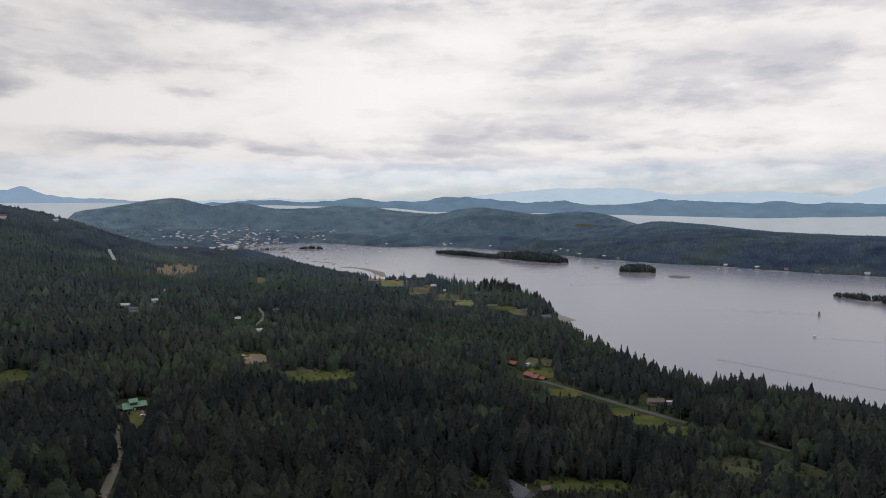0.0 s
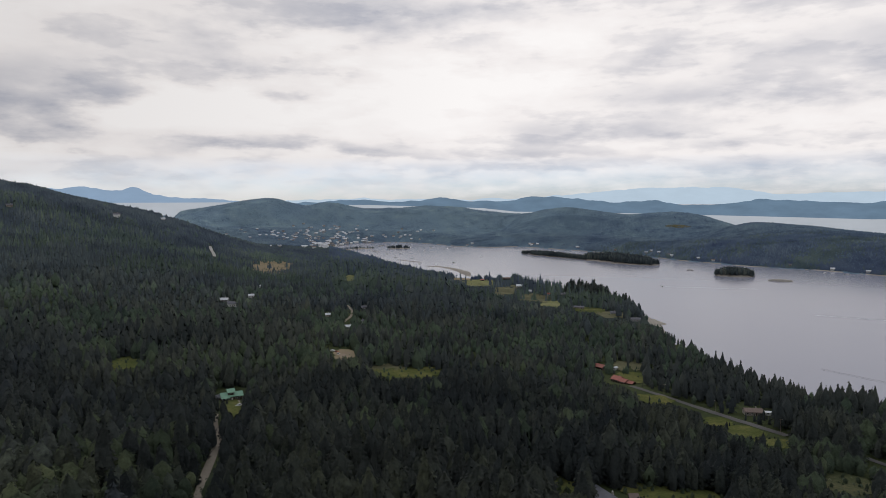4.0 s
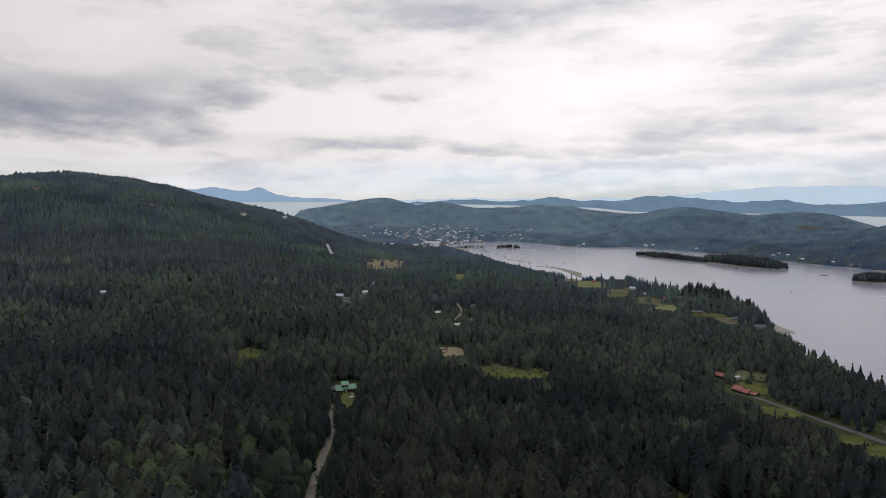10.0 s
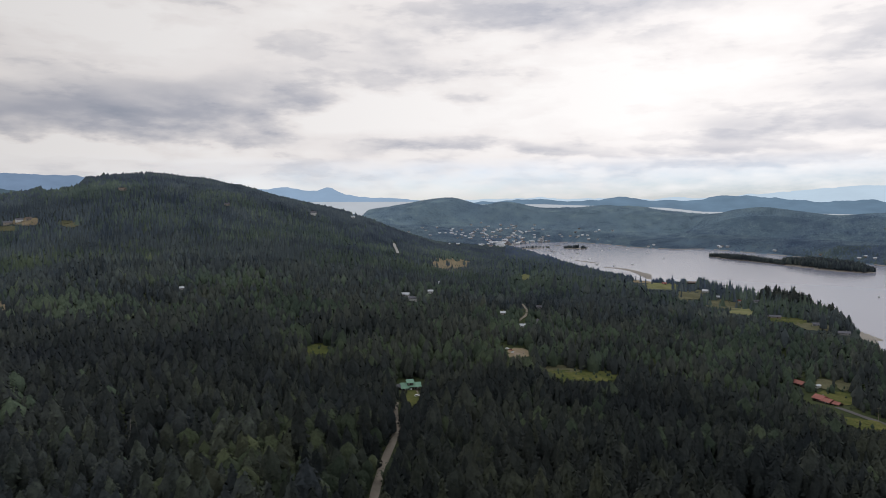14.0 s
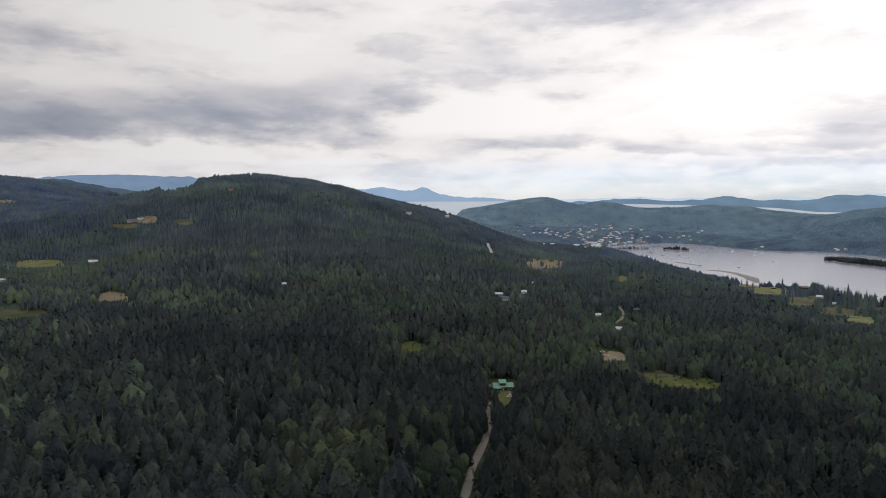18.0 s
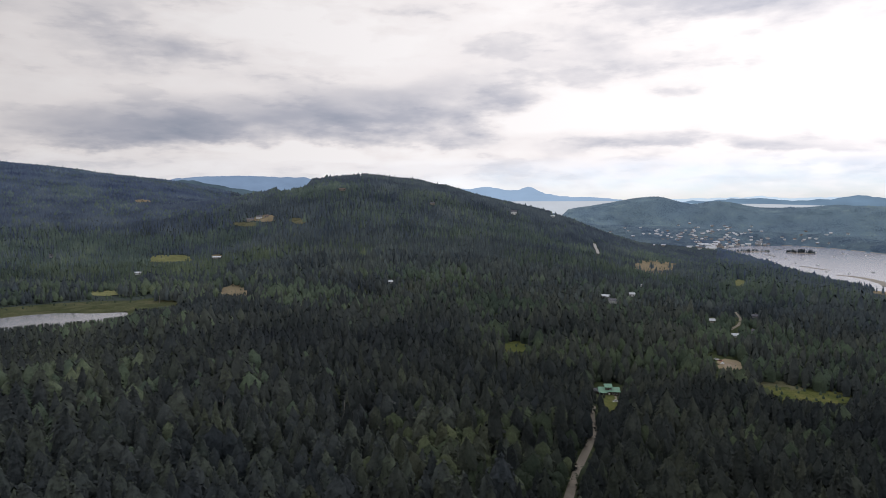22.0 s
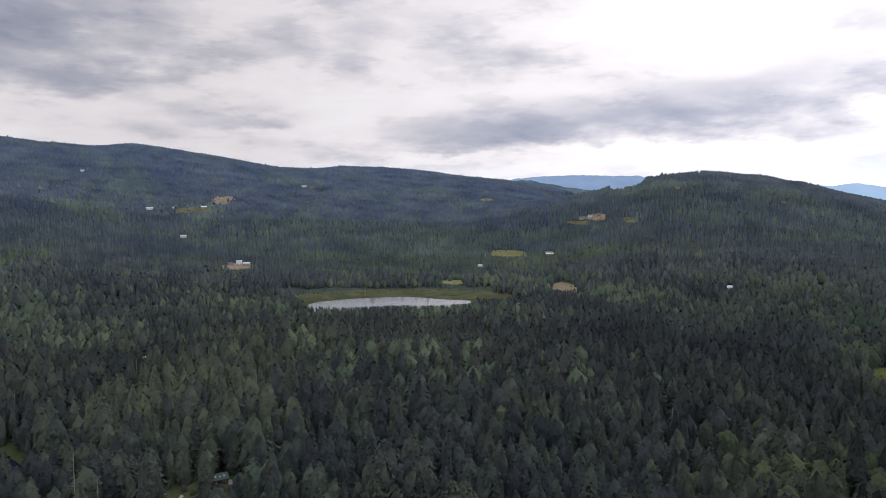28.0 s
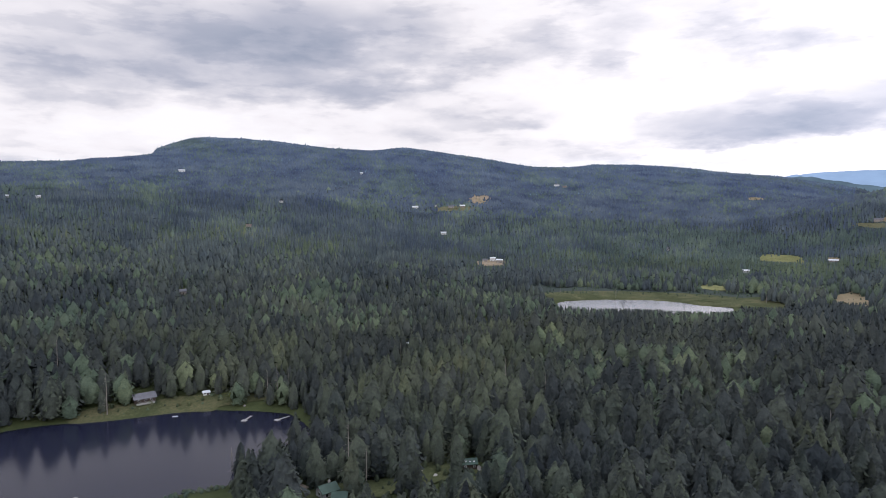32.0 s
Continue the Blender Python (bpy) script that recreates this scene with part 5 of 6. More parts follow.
FARMS_BY_BAY = [
    (40.3, -0.3, 0, 16, 8, 4, 2, M_WALL_TAN, M_ROOF_GREY, "tan hillside house in the trees"), (46.4, 2.05, 0, 10, 7, 3, 1.5, M_WALL_WHITE, M_ROOF_GREY, "small white house near the hilltop"),
    (0.82, -7.36, -25, 17, 11, 4, 2.6, M_WALL_WHITE, M_ROOF_PALE, "white-roofed barn in the hay meadow"), (-0.1, -7.78, -15, 12, 8, 3, 2.4, M_WALL_WHITE, M_ROOF_PALE, "white farm shed with bright roof"),
    (4.0, -6.85, 0, 12, 8, 3, 1.8, M_WALL_WOOD, M_ROOF_RED, "red-brown roofed farm building"), (2.9, -6.55, 0, 16, 7, 3, 1.8, M_WALL_TAN, M_ROOF_BROWN, "brown farmhouse near the shore"),
    (1.87, -6.7, 0, 30, 9, 3, 2, M_WALL_WOOD, M_ROOF_BROWN, "long low brown farm shed"), (-4.16, -9.05, 5, 24, 9, 3, 1.6, M_WALL_TAN, M_ROOF_GREY, "long grey-roofed bungalow at the wood's edge"),
    (-7.04, -9.42, 5, 12, 8, 3, 1.6, M_WALL_GREY, M_ROOF_GREY, "grey-roofed house by the track"), (-8.84, -9.92, 10, 18, 9, 3.4, 1.8, M_WALL_GREY, M_ROOF_GREY, "grey seaside house above the beach"),
    (-1.7, -8.0, 0, 9, 6, 3, 1.5, M_WALL_WHITE, M_ROOF_RED, "small white farmhouse beside a field"), (-2.9, -7.95, 10, 14, 8, 3, 1.6, M_WALL_GREY, M_ROOF_GREY, "grey-roofed cottage near the shore"),
]
BLOCKS_AND_RIDGE_HOUSES = [
    (85.0, -5.2, 0, 15, 8, 4, 1.4, M_WALL_TAN, M_ROOF_GREY, "flat grey-roofed block in a clearing"), (84.33, -5.16, 8, 15, 8, 7, 1.2, M_WALL_WHITE, M_ROOF_PALE, "pale two-storey block in a clearing"),
    (83.75, -5.3, -8, 18, 8, 6, 1.6, M_WALL_TAN, M_ROOF_PALE, "tan pale-roofed block in a clearing"), (88.55, -2.88, 0, 20, 9, 5, 1.6, M_WALL_WHITE, M_ROOF_PALE, "white house with a bright roof in the forest"),
    (90.96, -0.6, 0, 24, 9, 4, 1.2, M_WALL_WHITE, M_ROOF_PALE, "long white building on the slope"), (87.9, -0.62, 0, 22, 9, 5, 2, M_WALL_TAN, M_ROOF_GREY, "tan houses beside cleared ground"),
    (86.95, -0.56, 6, 20, 9, 5, 2, M_WALL_TAN, M_ROOF_PALE, "tan house beside cleared ground"), (89.2, -0.5, 0, 9, 7, 4, 1.5, M_WALL_WHITE, M_ROOF_GREY, "small white house on the slope"),
    (78.97, 1.2, 0, 26, 10, 6, 1.5, M_WALL_WHITE, M_ROOF_GREY, "large pale house below the ridge"), (78.3, 1.08, 0, 20, 9, 4, 1.5, M_WALL_TAN, M_ROOF_BROWN, "tan house below the ridge"),
    (109.82, 2.36, 0, 26, 10, 6, 1.5, M_WALL_WHITE, M_ROOF_PALE, "white house under the cliff"), (104.83, -2.06, 0, 18, 8, 4, 1.5, M_WALL_TAN, M_ROOF_BROWN, "tan house in the forest"),
]
WEST_HOUSES = [
    (119.72, 0.32, 0, 14, 8, 4, 1.5, M_WALL_WHITE, M_ROOF_PALE, "white house in the dark forest"), (121.6, 0.36, 0, 16, 8, 4, 1.5, M_WALL_GREY, M_ROOF_PALE, "grey house in the dark forest"),
    (110.0, -7.36, 0, 13, 8, 4, 2, M_WALL_TAN, M_ROOF_GREY, "tan house behind tall conifers"), (95.5, 2.28, 0, 14, 8, 4, 1.5, M_WALL_WHITE, M_ROOF_PALE, "white house near the ridge"),
    (102.16, -0.08, 0, 14, 8, 4, 1.5, M_WALL_WHITE, M_ROOF_GREY, "white house on the dark slope"), (91.68, -12.42, 10, 7, 5, 3, 1.2, M_WALL_WHITE, M_ROOF_PALE, "white-roofed hut in the forest"),
    (69.9, -4.08, 0, 12, 8, 5, 2, M_WALL_GREY, M_ROOF_GREY, "grey house above the marsh"), (64.1, -5.64, 0, 16, 8, 3, 1.5, M_WALL_WHITE, M_ROOF_PALE, "pale-roofed farmhouse in the valley"),
    (58.2, -4.6, 0, 20, 8, 3, 1.6, M_WALL_TAN, M_ROOF_PALE, "farm building beside dry grass"), (55.5, -1.6, 0, 22, 9, 5, 2, M_WALL_TAN, M_ROOF_GREY, "tan farmhouse on the saddle"),
    (54.8, -1.4, 10, 18, 9, 5, 2, M_WALL_WHITE, M_ROOF_GREY, "white farmhouse on the saddle"), (54.2, -1.3, 0, 14, 8, 4, 2, M_WALL_TAN, M_ROOF_BROWN, "tan farm shed on the saddle"),
]
for a_, e_, rz_, l_, w_, h_, ri_, wall_, roof_, lab_ in COTTAGES_ON_SLOPE + FARMS_BY_BAY + BLOCKS_AND_RIDGE_HOUSES + WEST_HOUSES:
    k_ = 0.6 if a_ > 60 and e_ > -6.5 else 0.68 if e_ > -6.5 else 0.74
    place_house(a_, e_, rz_, l_ * k_, w_ * k_, h_ * 0.85, ri_, wall_, roof_, lab_, group="scattered houses")


# ---- cabins by the dark lake ----
def lake_cabin():
    p, r = base(113.16, -15.42)
    ob = thing("cabin", p, 113.16 + 12, "weathered grey-roofed lake cabin with dark walls", "cabin")
    gable(ob, -5.6, 5.6, 7.0, 2.8, 2.0, M_WALL_WOOD, M_ROOF_GREY, 0.8)
    for x in (-3.4, 0.2, 3.4):
        window_part(ob, x, -3.5, 1.5, 1.3, 1.1, "-y")
    deck = part("deck", box_bm(-5, 5, -5.8, -3.5, -0.5, 0.1, 0.03), M_DOCK, ob, "plank deck")
    for x in (-4.8, -1.6, 1.6, 4.8):
        part("post", box_bm(x - 0.07, x + 0.07, -5.7, -5.56, 0.1, 1.1), M_DOCK, deck)
    part("rail", box_bm(-4.9, 4.9, -5.7, -5.56, 1.0, 1.1), M_DOCK, deck)
    clear(113.16, -15.42, 13, 5, r)


lake_cabin()
place_house(108.5, -15.45, 10, 3.4, 2.4, 1.9, 0.6, M_WALL_WHITE, M_ROOF_PALE, "small white shed on the lakeside lawn", name="shed", category="shed", chimney=False)
place_house(98.8, -24.0, 30, 6.6, 5.6, 2.6, 1.8, M_WALL_GREY, M_ROOF_TEAL, "green-roofed cottage at the foot of tall firs")
place_house(97.7, -24.5, -10, 5, 4, 2.4, 1.2, M_WALL_WOOD, M_ROOF_TEAL, "small green-roofed shed beside a cottage", name="shed", category="shed", chimney=False)


def skylight_cabin():
    p, r = base(86.38, -22.2)
    ob = thing("cabin", p, 86.38 + 10, "dark green metal roofed cabin with three skylights", "cabin")
    ob.scale = (0.8, 0.8, 0.8)
    gable(ob, -3.6, 3.6, 5.6, 2.6, 1.7, M_WALL_WOOD, M_ROOF_TEAL, 0.5)
    for x in (-2.0, 0.2, 2.2):
        s = part("skylight", prism_bm([(-2.1, 3.52), (-1.3, 4.0), (-1.3, 4.12), (-2.1, 3.64)], x - 0.35, x + 0.35), M_FRAME, ob)
        part("pane", prism_bm([(-2.0, 3.66), (-1.4, 4.02), (-1.4, 4.15), (-2.0, 3.78)], x - 0.27, x + 0.27), M_PANE, s)
    for x in (-2.2, 2.2):
        window_part(ob, x, -2.8, 1.5, 1.1, 1.0, "-y")
    clear(86.38, -22.2, 7, 3.6, r, 1.0)


skylight_cabin()


def blob(name, az, el, sx_, sy_, sz_, mat, label, category, seed=0, lift=0.0):
    """A lumpy low heap, rounded and uneven."""
    p, r = base(az, el, lift)
    bm = bmesh.new()
    bmesh.ops.create_icosphere(bm, subdivisions=2, radius=1.0)
    for v in bm.verts:
        k = 1 + 0.3 * noise.noise(v.co * 1.6 + Vector((seed, 0, 0)))
        v.co = Vector((v.co.x * sx_ * k, v.co.y * sy_ * k, max(-0.2, v.co.z) * sz_ * k))
    me = bpy.data.meshes.new(name)
    bm.to_mesh(me)
    bm.free()
    me.materials.append(mat)
    ob = new(name, me)
    ob.location = p
    clear(az, el, sx_ * 2, sz_, r)
    return tagged(ob, label, category)


blob("tarpaulin", 97.2, -24.0, 2.0, 1.3, 1.1, M_TARP, "crumpled blue tarpaulin over a woodpile", "tarpaulin", 3)
blob("boulder", 90.6, -22.6, 1.6, 1.1, 0.7, M_ROCK, "pale boulder in rough grass", "boulder", 5)
blob("boulder", 89.3, -22.9, 2.2, 1.2, 0.7, M_ROCK, "pale rock slab in rough grass", "boulder", 6)
blob("boulder", 85.5, -22.3, 2.4, 1.0, 0.8, M_ROCK, "pale rock outcrop beside the cabin", "boulder", 7)
blob("boulder", 92.6, -23.9, 2.4, 1.2, 0.8, M_ROCK, "mossy pale rock in the clearing", "boulder", 8)
blob("boulder", 105.5, -16.6, 0.9, 0.7, 0.7, M_ROCK, "pale boulder on the lake bank", "boulder", 9)


def dock(az, el, rz, length, label):
    r = (EYE - 80.0) / math.tan(radians(-el))
    p = at(az, r, 80.0)
    ob = thing("dock", p, az + rz, label, "dock")
    for i in range(int(length / 0.5)):
        part("plank", box_bm(i * 0.5, i * 0.5 + 0.46, -0.6, 0.6, 0.42, 0.5), M_DOCK, ob)
    part("float", box_bm(-2.6, 0.0, -1.5, 1.5, 0.05, 0.5, 0.06), M_DOCK, ob, "square floating platform")
    for i in range(3):
        for y in (-0.55, 0.55):
            part("pile", tube_bm((i * length / 2.2 + 0.3, y, -1.5), (i * length / 2.2 + 0.3, y, 0.9), 0.1, 0.1), M_POLE, ob)
    clear(az, el, length, 1.2, r, 1.4)


dock(105.45, -17.7, 60, 6.5, "short plank dock with a float on the dark lake")
dock(102.7, -17.9, 35, 7.0, "slim plank dock reaching into the dark lake")


def rowboat(az, el, level, rz, length, mat, label, name="rowboat", category="boat"):
    r = (EYE - level) / math.tan(radians(-el))
    ob = thing(name, at(az, r, level), az + rz, label, category)
    bm = bmesh.new()
    rings = []
    for i in range(7):
        t = i / 6
        w = length * 0.17 * math.sin(math.pi * (0.12 + 0.80 * (1 - t))) ** 0.6
        x = (t - 0.5) * length
        rings.append([bm.verts.new((x, y * w, z * length * 0.11)) for y, z in ((-1, 1), (-0.75, -0.2), (0, -0.5), (0.75, -0.2), (1, 1))])
    for a, b in zip(rings, rings[1:]):
        for k in range(4):
            bm.faces.new((a[k], a[k + 1], b[k + 1], b[k]))
    bm.faces.new(rings[0])
    bm.faces.new(rings[-1][::-1])
    hull = part("hull", bm, mat, ob)
    part("bench", box_bm(-length * 0.06, length * 0.04, -length * 0.13, length * 0.13, length * 0.05, length * 0.07), M_DOCK, ob)
    part("gunwale", box_bm(-length * 0.45, length * 0.35, -length * 0.15, -length * 0.135, length * 0.1, length * 0.125), M_DOCK, hull)
    part("gunwale", box_bm(-length * 0.45, length * 0.35, length * 0.135, length * 0.15, length * 0.1, length * 0.125), M_DOCK, hull)
    return ob


rowboat(118.3, -21.6, 80.0, 10, 2.8, M_DOCK, "grey rowboat drifting on the dark lake")
rowboat(110.9, -16.85, 80.0, 0, 3.0, M_HULL, "white canoe drawn up at the lake's edge", "canoe", "canoe")


# ---- utility poles along the road ----
def pole(az, el, tall, arms=True):
    p, r = base(az, el)
    ob = thing("utility_pole", p, az, "weathered wooden utility pole beside the road", "utility pole", "utility poles")
    part("shaft", tube_bm((0, 0, -1), (0, 0, tall), 0.17, 0.12), M_POLE, ob)
    if arms:
        arm = part("crossarm", box_bm(-1.2, 1.2, -0.07, 0.07, tall - 0.9, tall - 0.72), M_POLE, ob)
        for x in (-1.0, 0.0, 1.0):
            part("insulator", tube_bm((x, 0, tall - 0.72), (x, 0, tall - 0.5), 0.06, 0.04), M_FRAME, arm)
    clear(az, el, 1.5, tall, r)
    return p + Vector((0, 0, tall - 0.5))


pole(101.4, -23.9, 7.5, False)
tops = [pole(-11.2, -15.7, 10), pole(-15.2, -16.65, 10), pole(-19.9, -17.5, 10)]
for p_, q_ in zip(tops, tops[1:]):
    cu = bpy.data.curves.new("power_line", "CURVE")
    cu.dimensions, cu.bevel_depth = "3D", 0.03
    sp = cu.splines.new("POLY")
    sp.points.add(10)
    for i in range(11):
        t = i / 10
        w = p_.lerp(q_, t)
        sp.points[i].co = (w.x, w.y, w.z - 4 * t * (1 - t) * 1.6, 1)
    cu.materials.append(M_RUBBER)
    tagged(new("power_line", cu), "sagging black overhead power line between poles", "power line")

# wires high over the wood by the shore
for up in (0.0, 0.9):
    cu = bpy.data.curves.new("power_line", "CURVE")
    cu.dimensions, cu.bevel_depth = "3D", 0.05
    sp = cu.splines.new("POLY")
    sp.points.add(16)
    for i in range(17):
        t = i / 16
        az_, el_ = -22.5 - 13.5 * t, -12.62 - 1.05 * t - 0.5 * t * (1 - t)
        sp.points[i].co = (*at(az_, 560, EYE + 560 * math.tan(radians(el_)) + up), 1)
    cu.materials.append(M_RUBBER)
    tagged(new("power_line", cu), "long thin black power line above the treetops", "power line")

# ---- islets in the bay ----
def islet(az0, az1, el0, el1, depth, height, label, tree=0.0, density=7.0, rocky=False, seed=1):
    """A low island: its front shore runs between two sight points on the water; firs stand on it."""
    rnd = np.random.RandomState(seed)
    ra, rb = EYE / math.tan(radians(-el0)), EYE / math.tan(radians(-el1))
    p, q = at(az0, ra), at(az1, rb)
    along, n = q - p, max(12, int((q - p).length / 9))
    d = along.normalized()
    back = Vector((-d.y, d.x, 0))
    if back.dot((p + q) / 2) < 0:
        back = -back
    m = 9
    v, body_at = [], lambda t: math.sin(math.pi * min(max(t, 0.0), 1.0)) ** 0.45
    for i in range(n + 1):
        t = i / n
        body = body_at(t)
        wob = 0.78 + 0.22 * math.sin(t * 9 + seed) * math.sin(t * 23 + seed * 2)
        for j in range(m):
            s = j / (m - 1)
            w = depth * body * wob
            c = p + along * t + back * (depth * 0.5 + (s - 0.5) * w + 3 * math.sin(t * 31 + seed))
            z = -1.5 + (height + 1.5) * max(0.0, math.sin(math.pi * s)) ** 0.5 * body ** 0.8 * (0.8 + 0.3 * noise.noise(Vector((t * 6, s * 2, seed))))
            v.append((c.x, c.y, z))
    ob = thing("islet", Vector((0, 0, 0)), 0, label, "islet")
    me = mesh_from("land", v, grid_faces(n + 1, m), [M_SAND if tree else M_ROCK], True)
    lo = new("land", me)
    lo.parent = ob
    # a band of bare shore stones, then the wood
    if tree:
        pts = []
        for _ in range(int(along.length * depth / density ** 2)):
            t, u = rnd.uniform(0.03, 0.97), rnd.uniform(0.1, 0.92)
            w = depth * body_at(t) * (0.78 + 0.22 * math.sin(t * 9 + seed) * math.sin(t * 23 + seed * 2))
            c = p + along * t + back * (depth * 0.5 + (u - 0.5) * w + 3 * math.sin(t * 31 + seed))
            pts.append((c.x, c.y, 0.5 + height * math.sin(math.pi * u) ** 0.5 * body_at(t) ** 0.8 * 0.7, body_at(t)))
        pts = np.array(pts)
        h = tree * np.clip(rnd.normal(1, 0.16, len(pts)), 0.6, 1.45) * (0.45 + 0.55 * pts[:, 3])
        tm = spray_template(30, seed + 30, 0.22, 0.25, 2.4, 0.08, 0.4, 2, 5)
        a = np.zeros(len(pts))
        # these needles carry the painted haze of 1200 m
        w_ob = wood("crown", tm, a, a, pts[:, 0], pts[:, 1], pts[:, 2], h, rnd.rand(len(pts)), M_FIR_HAZED, "dark firs on the islet", rnd)
        w_ob.parent = ob
    return ob


islet(1.25, -4.6, -4.50, -5.02, 62, 4, "long low wooded islet with a pale stony shore", 13, 5.5, seed=2)
islet(-3.2, -9.0, -4.93, -5.47, 160, 10, "wooded end of the long islet with pale stony shore", 19, 6, seed=3)
islet(-14.65, -17.7, -6.07, -6.10, 85, 10, "round wooded islet with bare rocky rim", 16, 5.5, seed=4)
islet(-18.6, -20.5, -6.28, -6.28, 34, 7, "bare low rock islet", 0, seed=5)
islet(-29.7, -36.5, -7.27, -7.75, 60, 4, "rocky islet with scattered ragged firs", 11, 8, seed=6)
islet(-12.7, -13.3, -5.66, -5.66, 14, 4, "tiny bare rock awash", 0, seed=7)
islet(12.35, 10.3, -4.06, -4.10, 55, 4, "small rocky islet off the town with few trees", 12, 10, seed=8)
islet(16.2, 12.9, -4.15, -4.02, 60, 3, "low built-up point with docks and trees", 9, 16, seed=9)


def shore_strip(name, pts, mat, label, tall=1.0):
    """A low bank of stones or sand along (azimuth, elevation, half width) sight points at the water."""
    v = []
    for i, (a, e, w) in enumerate(pts):
        p = at(a, EYE / math.tan(radians(-e)))
        d = p.normalized()
        for s, z in ((-1, -0.6), (-0.5, 0.7), (0, 1.3), (0.5, 0.7), (1, -0.6)):
            q = p + d * s * w
            v.append((q.x, q.y, z * tall))
    return tagged(new(name, mesh_from(name, v, grid_faces(len(pts), 5), [mat], True)), label, "shore", kind="structure")


def dense(pts, k=6, wob=0.15):
    t = np.linspace(0, len(pts) - 1, (len(pts) - 1) * k + 1)
    cols = [np.interp(t, range(len(pts)), [p[c] for p in pts]) for c in range(3)]
    cols[2] = cols[2] * (1 + wob * np.sin(t * 7.3) + wob * np.sin(t * 17.1))
    return list(zip(*cols))


shore_strip("shore_spit", dense([(8.8, -5.58, 4), (7.8, -5.62, 18), (7.0, -5.72, 32), (6.3, -5.88, 50), (5.7, -6.1, 75), (5.0, -6.3, 80)]), M_SAND, "curved pale sand and gravel spit at low tide")
shore_strip("shore_spit", dense([(11.2, -5.02, 4), (10.4, -5.12, 12), (9.7, -5.2, 14), (9.2, -5.24, 4)]), M_SAND, "low gravel bar near the shore")
shore_strip("shore_point", dense([(-9.2, -9.75, 30), (-9.9, -9.85, 42), (-10.4, -9.95, 34), (-10.9, -10.02, 18), (-11.25, -10.05, 5)]), M_SAND, "pale sandy beach at the wooded point")
fs = [(float(a), -math.degrees(math.atan(EYE / float(np.interp(a, *FAR_SHORE)))) - 0.03, 9.0) for a in np.arange(-36, 13.0, 0.5)]
shore_strip("shore_far", dense(fs, 2, 0.35), M_SAND, "pale stony tide line along the far shore", 1.3)


# ---- boats ----
def sailboat(az, el, rz, hull_mat, sail_mat, label, length=9.0, sails=True):
    r = EYE / math.tan(radians(-el))
    ob = rowboat(az, el, 0.4, rz, length, hull_mat, label, "sailboat", "sailboat")
    mast = part("mast", tube_bm((0, 0, 0), (0, 0, length * 1.25), 0.11, 0.07), M_STEEL, ob)
    part("boom", tube_bm((0, 0, 1.3), (-length * 0.42, 0, 1.3), 0.06, 0.06), M_STEEL, mast)
    part("coachroof", box_bm(-length * 0.2, length * 0.18, -length * 0.09, length * 0.09, length * 0.08, length * 0.16, 0.1), hull_mat, ob)
    if sails:
        for x, s in ((-0.1, -0.40), (0.15, 0.42)):
            bm = bmesh.new()
            n = 6
            for side in (0, 0.04):
                rows = []
                for i in range(n + 1):
                    t = i / n
                    rows.append([bm.verts.new((x + s * length * (1 - t) * u, side + 0.35 * math.sin(math.pi * u) * (1 - t), 1.5 + length * 1.1 * t)) for u in (0, 0.5, 1)])
                for a, b in zip(rows, rows[1:]):
                    for k in (0, 1):
                        bm.faces.new((a[k], a[k + 1], b[k + 1], b[k]))
            part("sail", bm, sail_mat, ob)
    return ob


def motorboat(az, el, rz, label, length=9.0):
    ob = rowboat(az, el, 0.3, rz, length, M_HULL, label, "motorboat", "motorboat")
    cab = part("cabin", prism_bm([(-1.1, 0.6), (1.1, 0.6), (0.9, 2.3), (-0.9, 2.3)], -length * 0.16, length * 0.14), M_HULL, ob)
    part("windscreen", prism_bm([(-1.0, 1.3), (1.0, 1.3), (0.9, 2.1), (-0.9, 2.1)], length * 0.14, length * 0.15), M_PANE, cab)
    part("roof", box_bm(-length * 0.18, length * 0.17, -1.05, 1.05, 2.3, 2.42, 0.04), M_HULL, cab)
    part("outboard", box_bm(-length * 0.53, -length * 0.46, -0.3, 0.3, -0.2, 1.1, 0.05), M_RUBBER, ob)
    return ob


def wake(az, el, head, length, label):
    """Two low ridges of foam trailing behind a boat."""
    r = EYE / math.tan(radians(-el))
    p = at(az, r)
    d = Vector((-math.sin(radians(az + head)), math.cos(radians(az + head)), 0))
    nrm = Vector((-d.y, d.x, 0))
    v = []
    n = 40
    for i in range(n + 1):
        t = i / n
        half = 0.8 + 3.0 * t ** 0.7
        for s, z in ((-1.0, 0.02), (-0.55, 0.12 * (1 - t) + 0.03), (0.55, 0.12 * (1 - t) + 0.03), (1.0, 0.02)):
            q = p - d * (length * t + 5) + nrm * (s * half * (1 - 0.6 * t) + 1.5 * math.sin(t * 5))
            v.append((q.x, q.y, z))
    return tagged(new("wake", mesh_from("wake", v, grid_faces(n + 1, 4), [M_FOAM], True)), label, "wake", kind="stuff")


sailboat(-29.6, -8.62, 20, M_HULL_DARK, M_SAIL_DARK, "dark-sailed sailing boat on the open bay", 5.5)
motorboat(-29.35, -10.28, 100, "white motorboat running with a long wake", 9)
wake(-29.35, -10.28, 94, 190, "long pale wake of a motorboat")
wake(-29.6, -8.62, -86, 170, "faint wake behind a sailing boat")
motorboat(-10.9, -7.03, 100, "white motorboat crossing the bay", 8)
wake(-10.9, -7.03, 94, 200, "faint wake crossing the bay")
k_ = 0
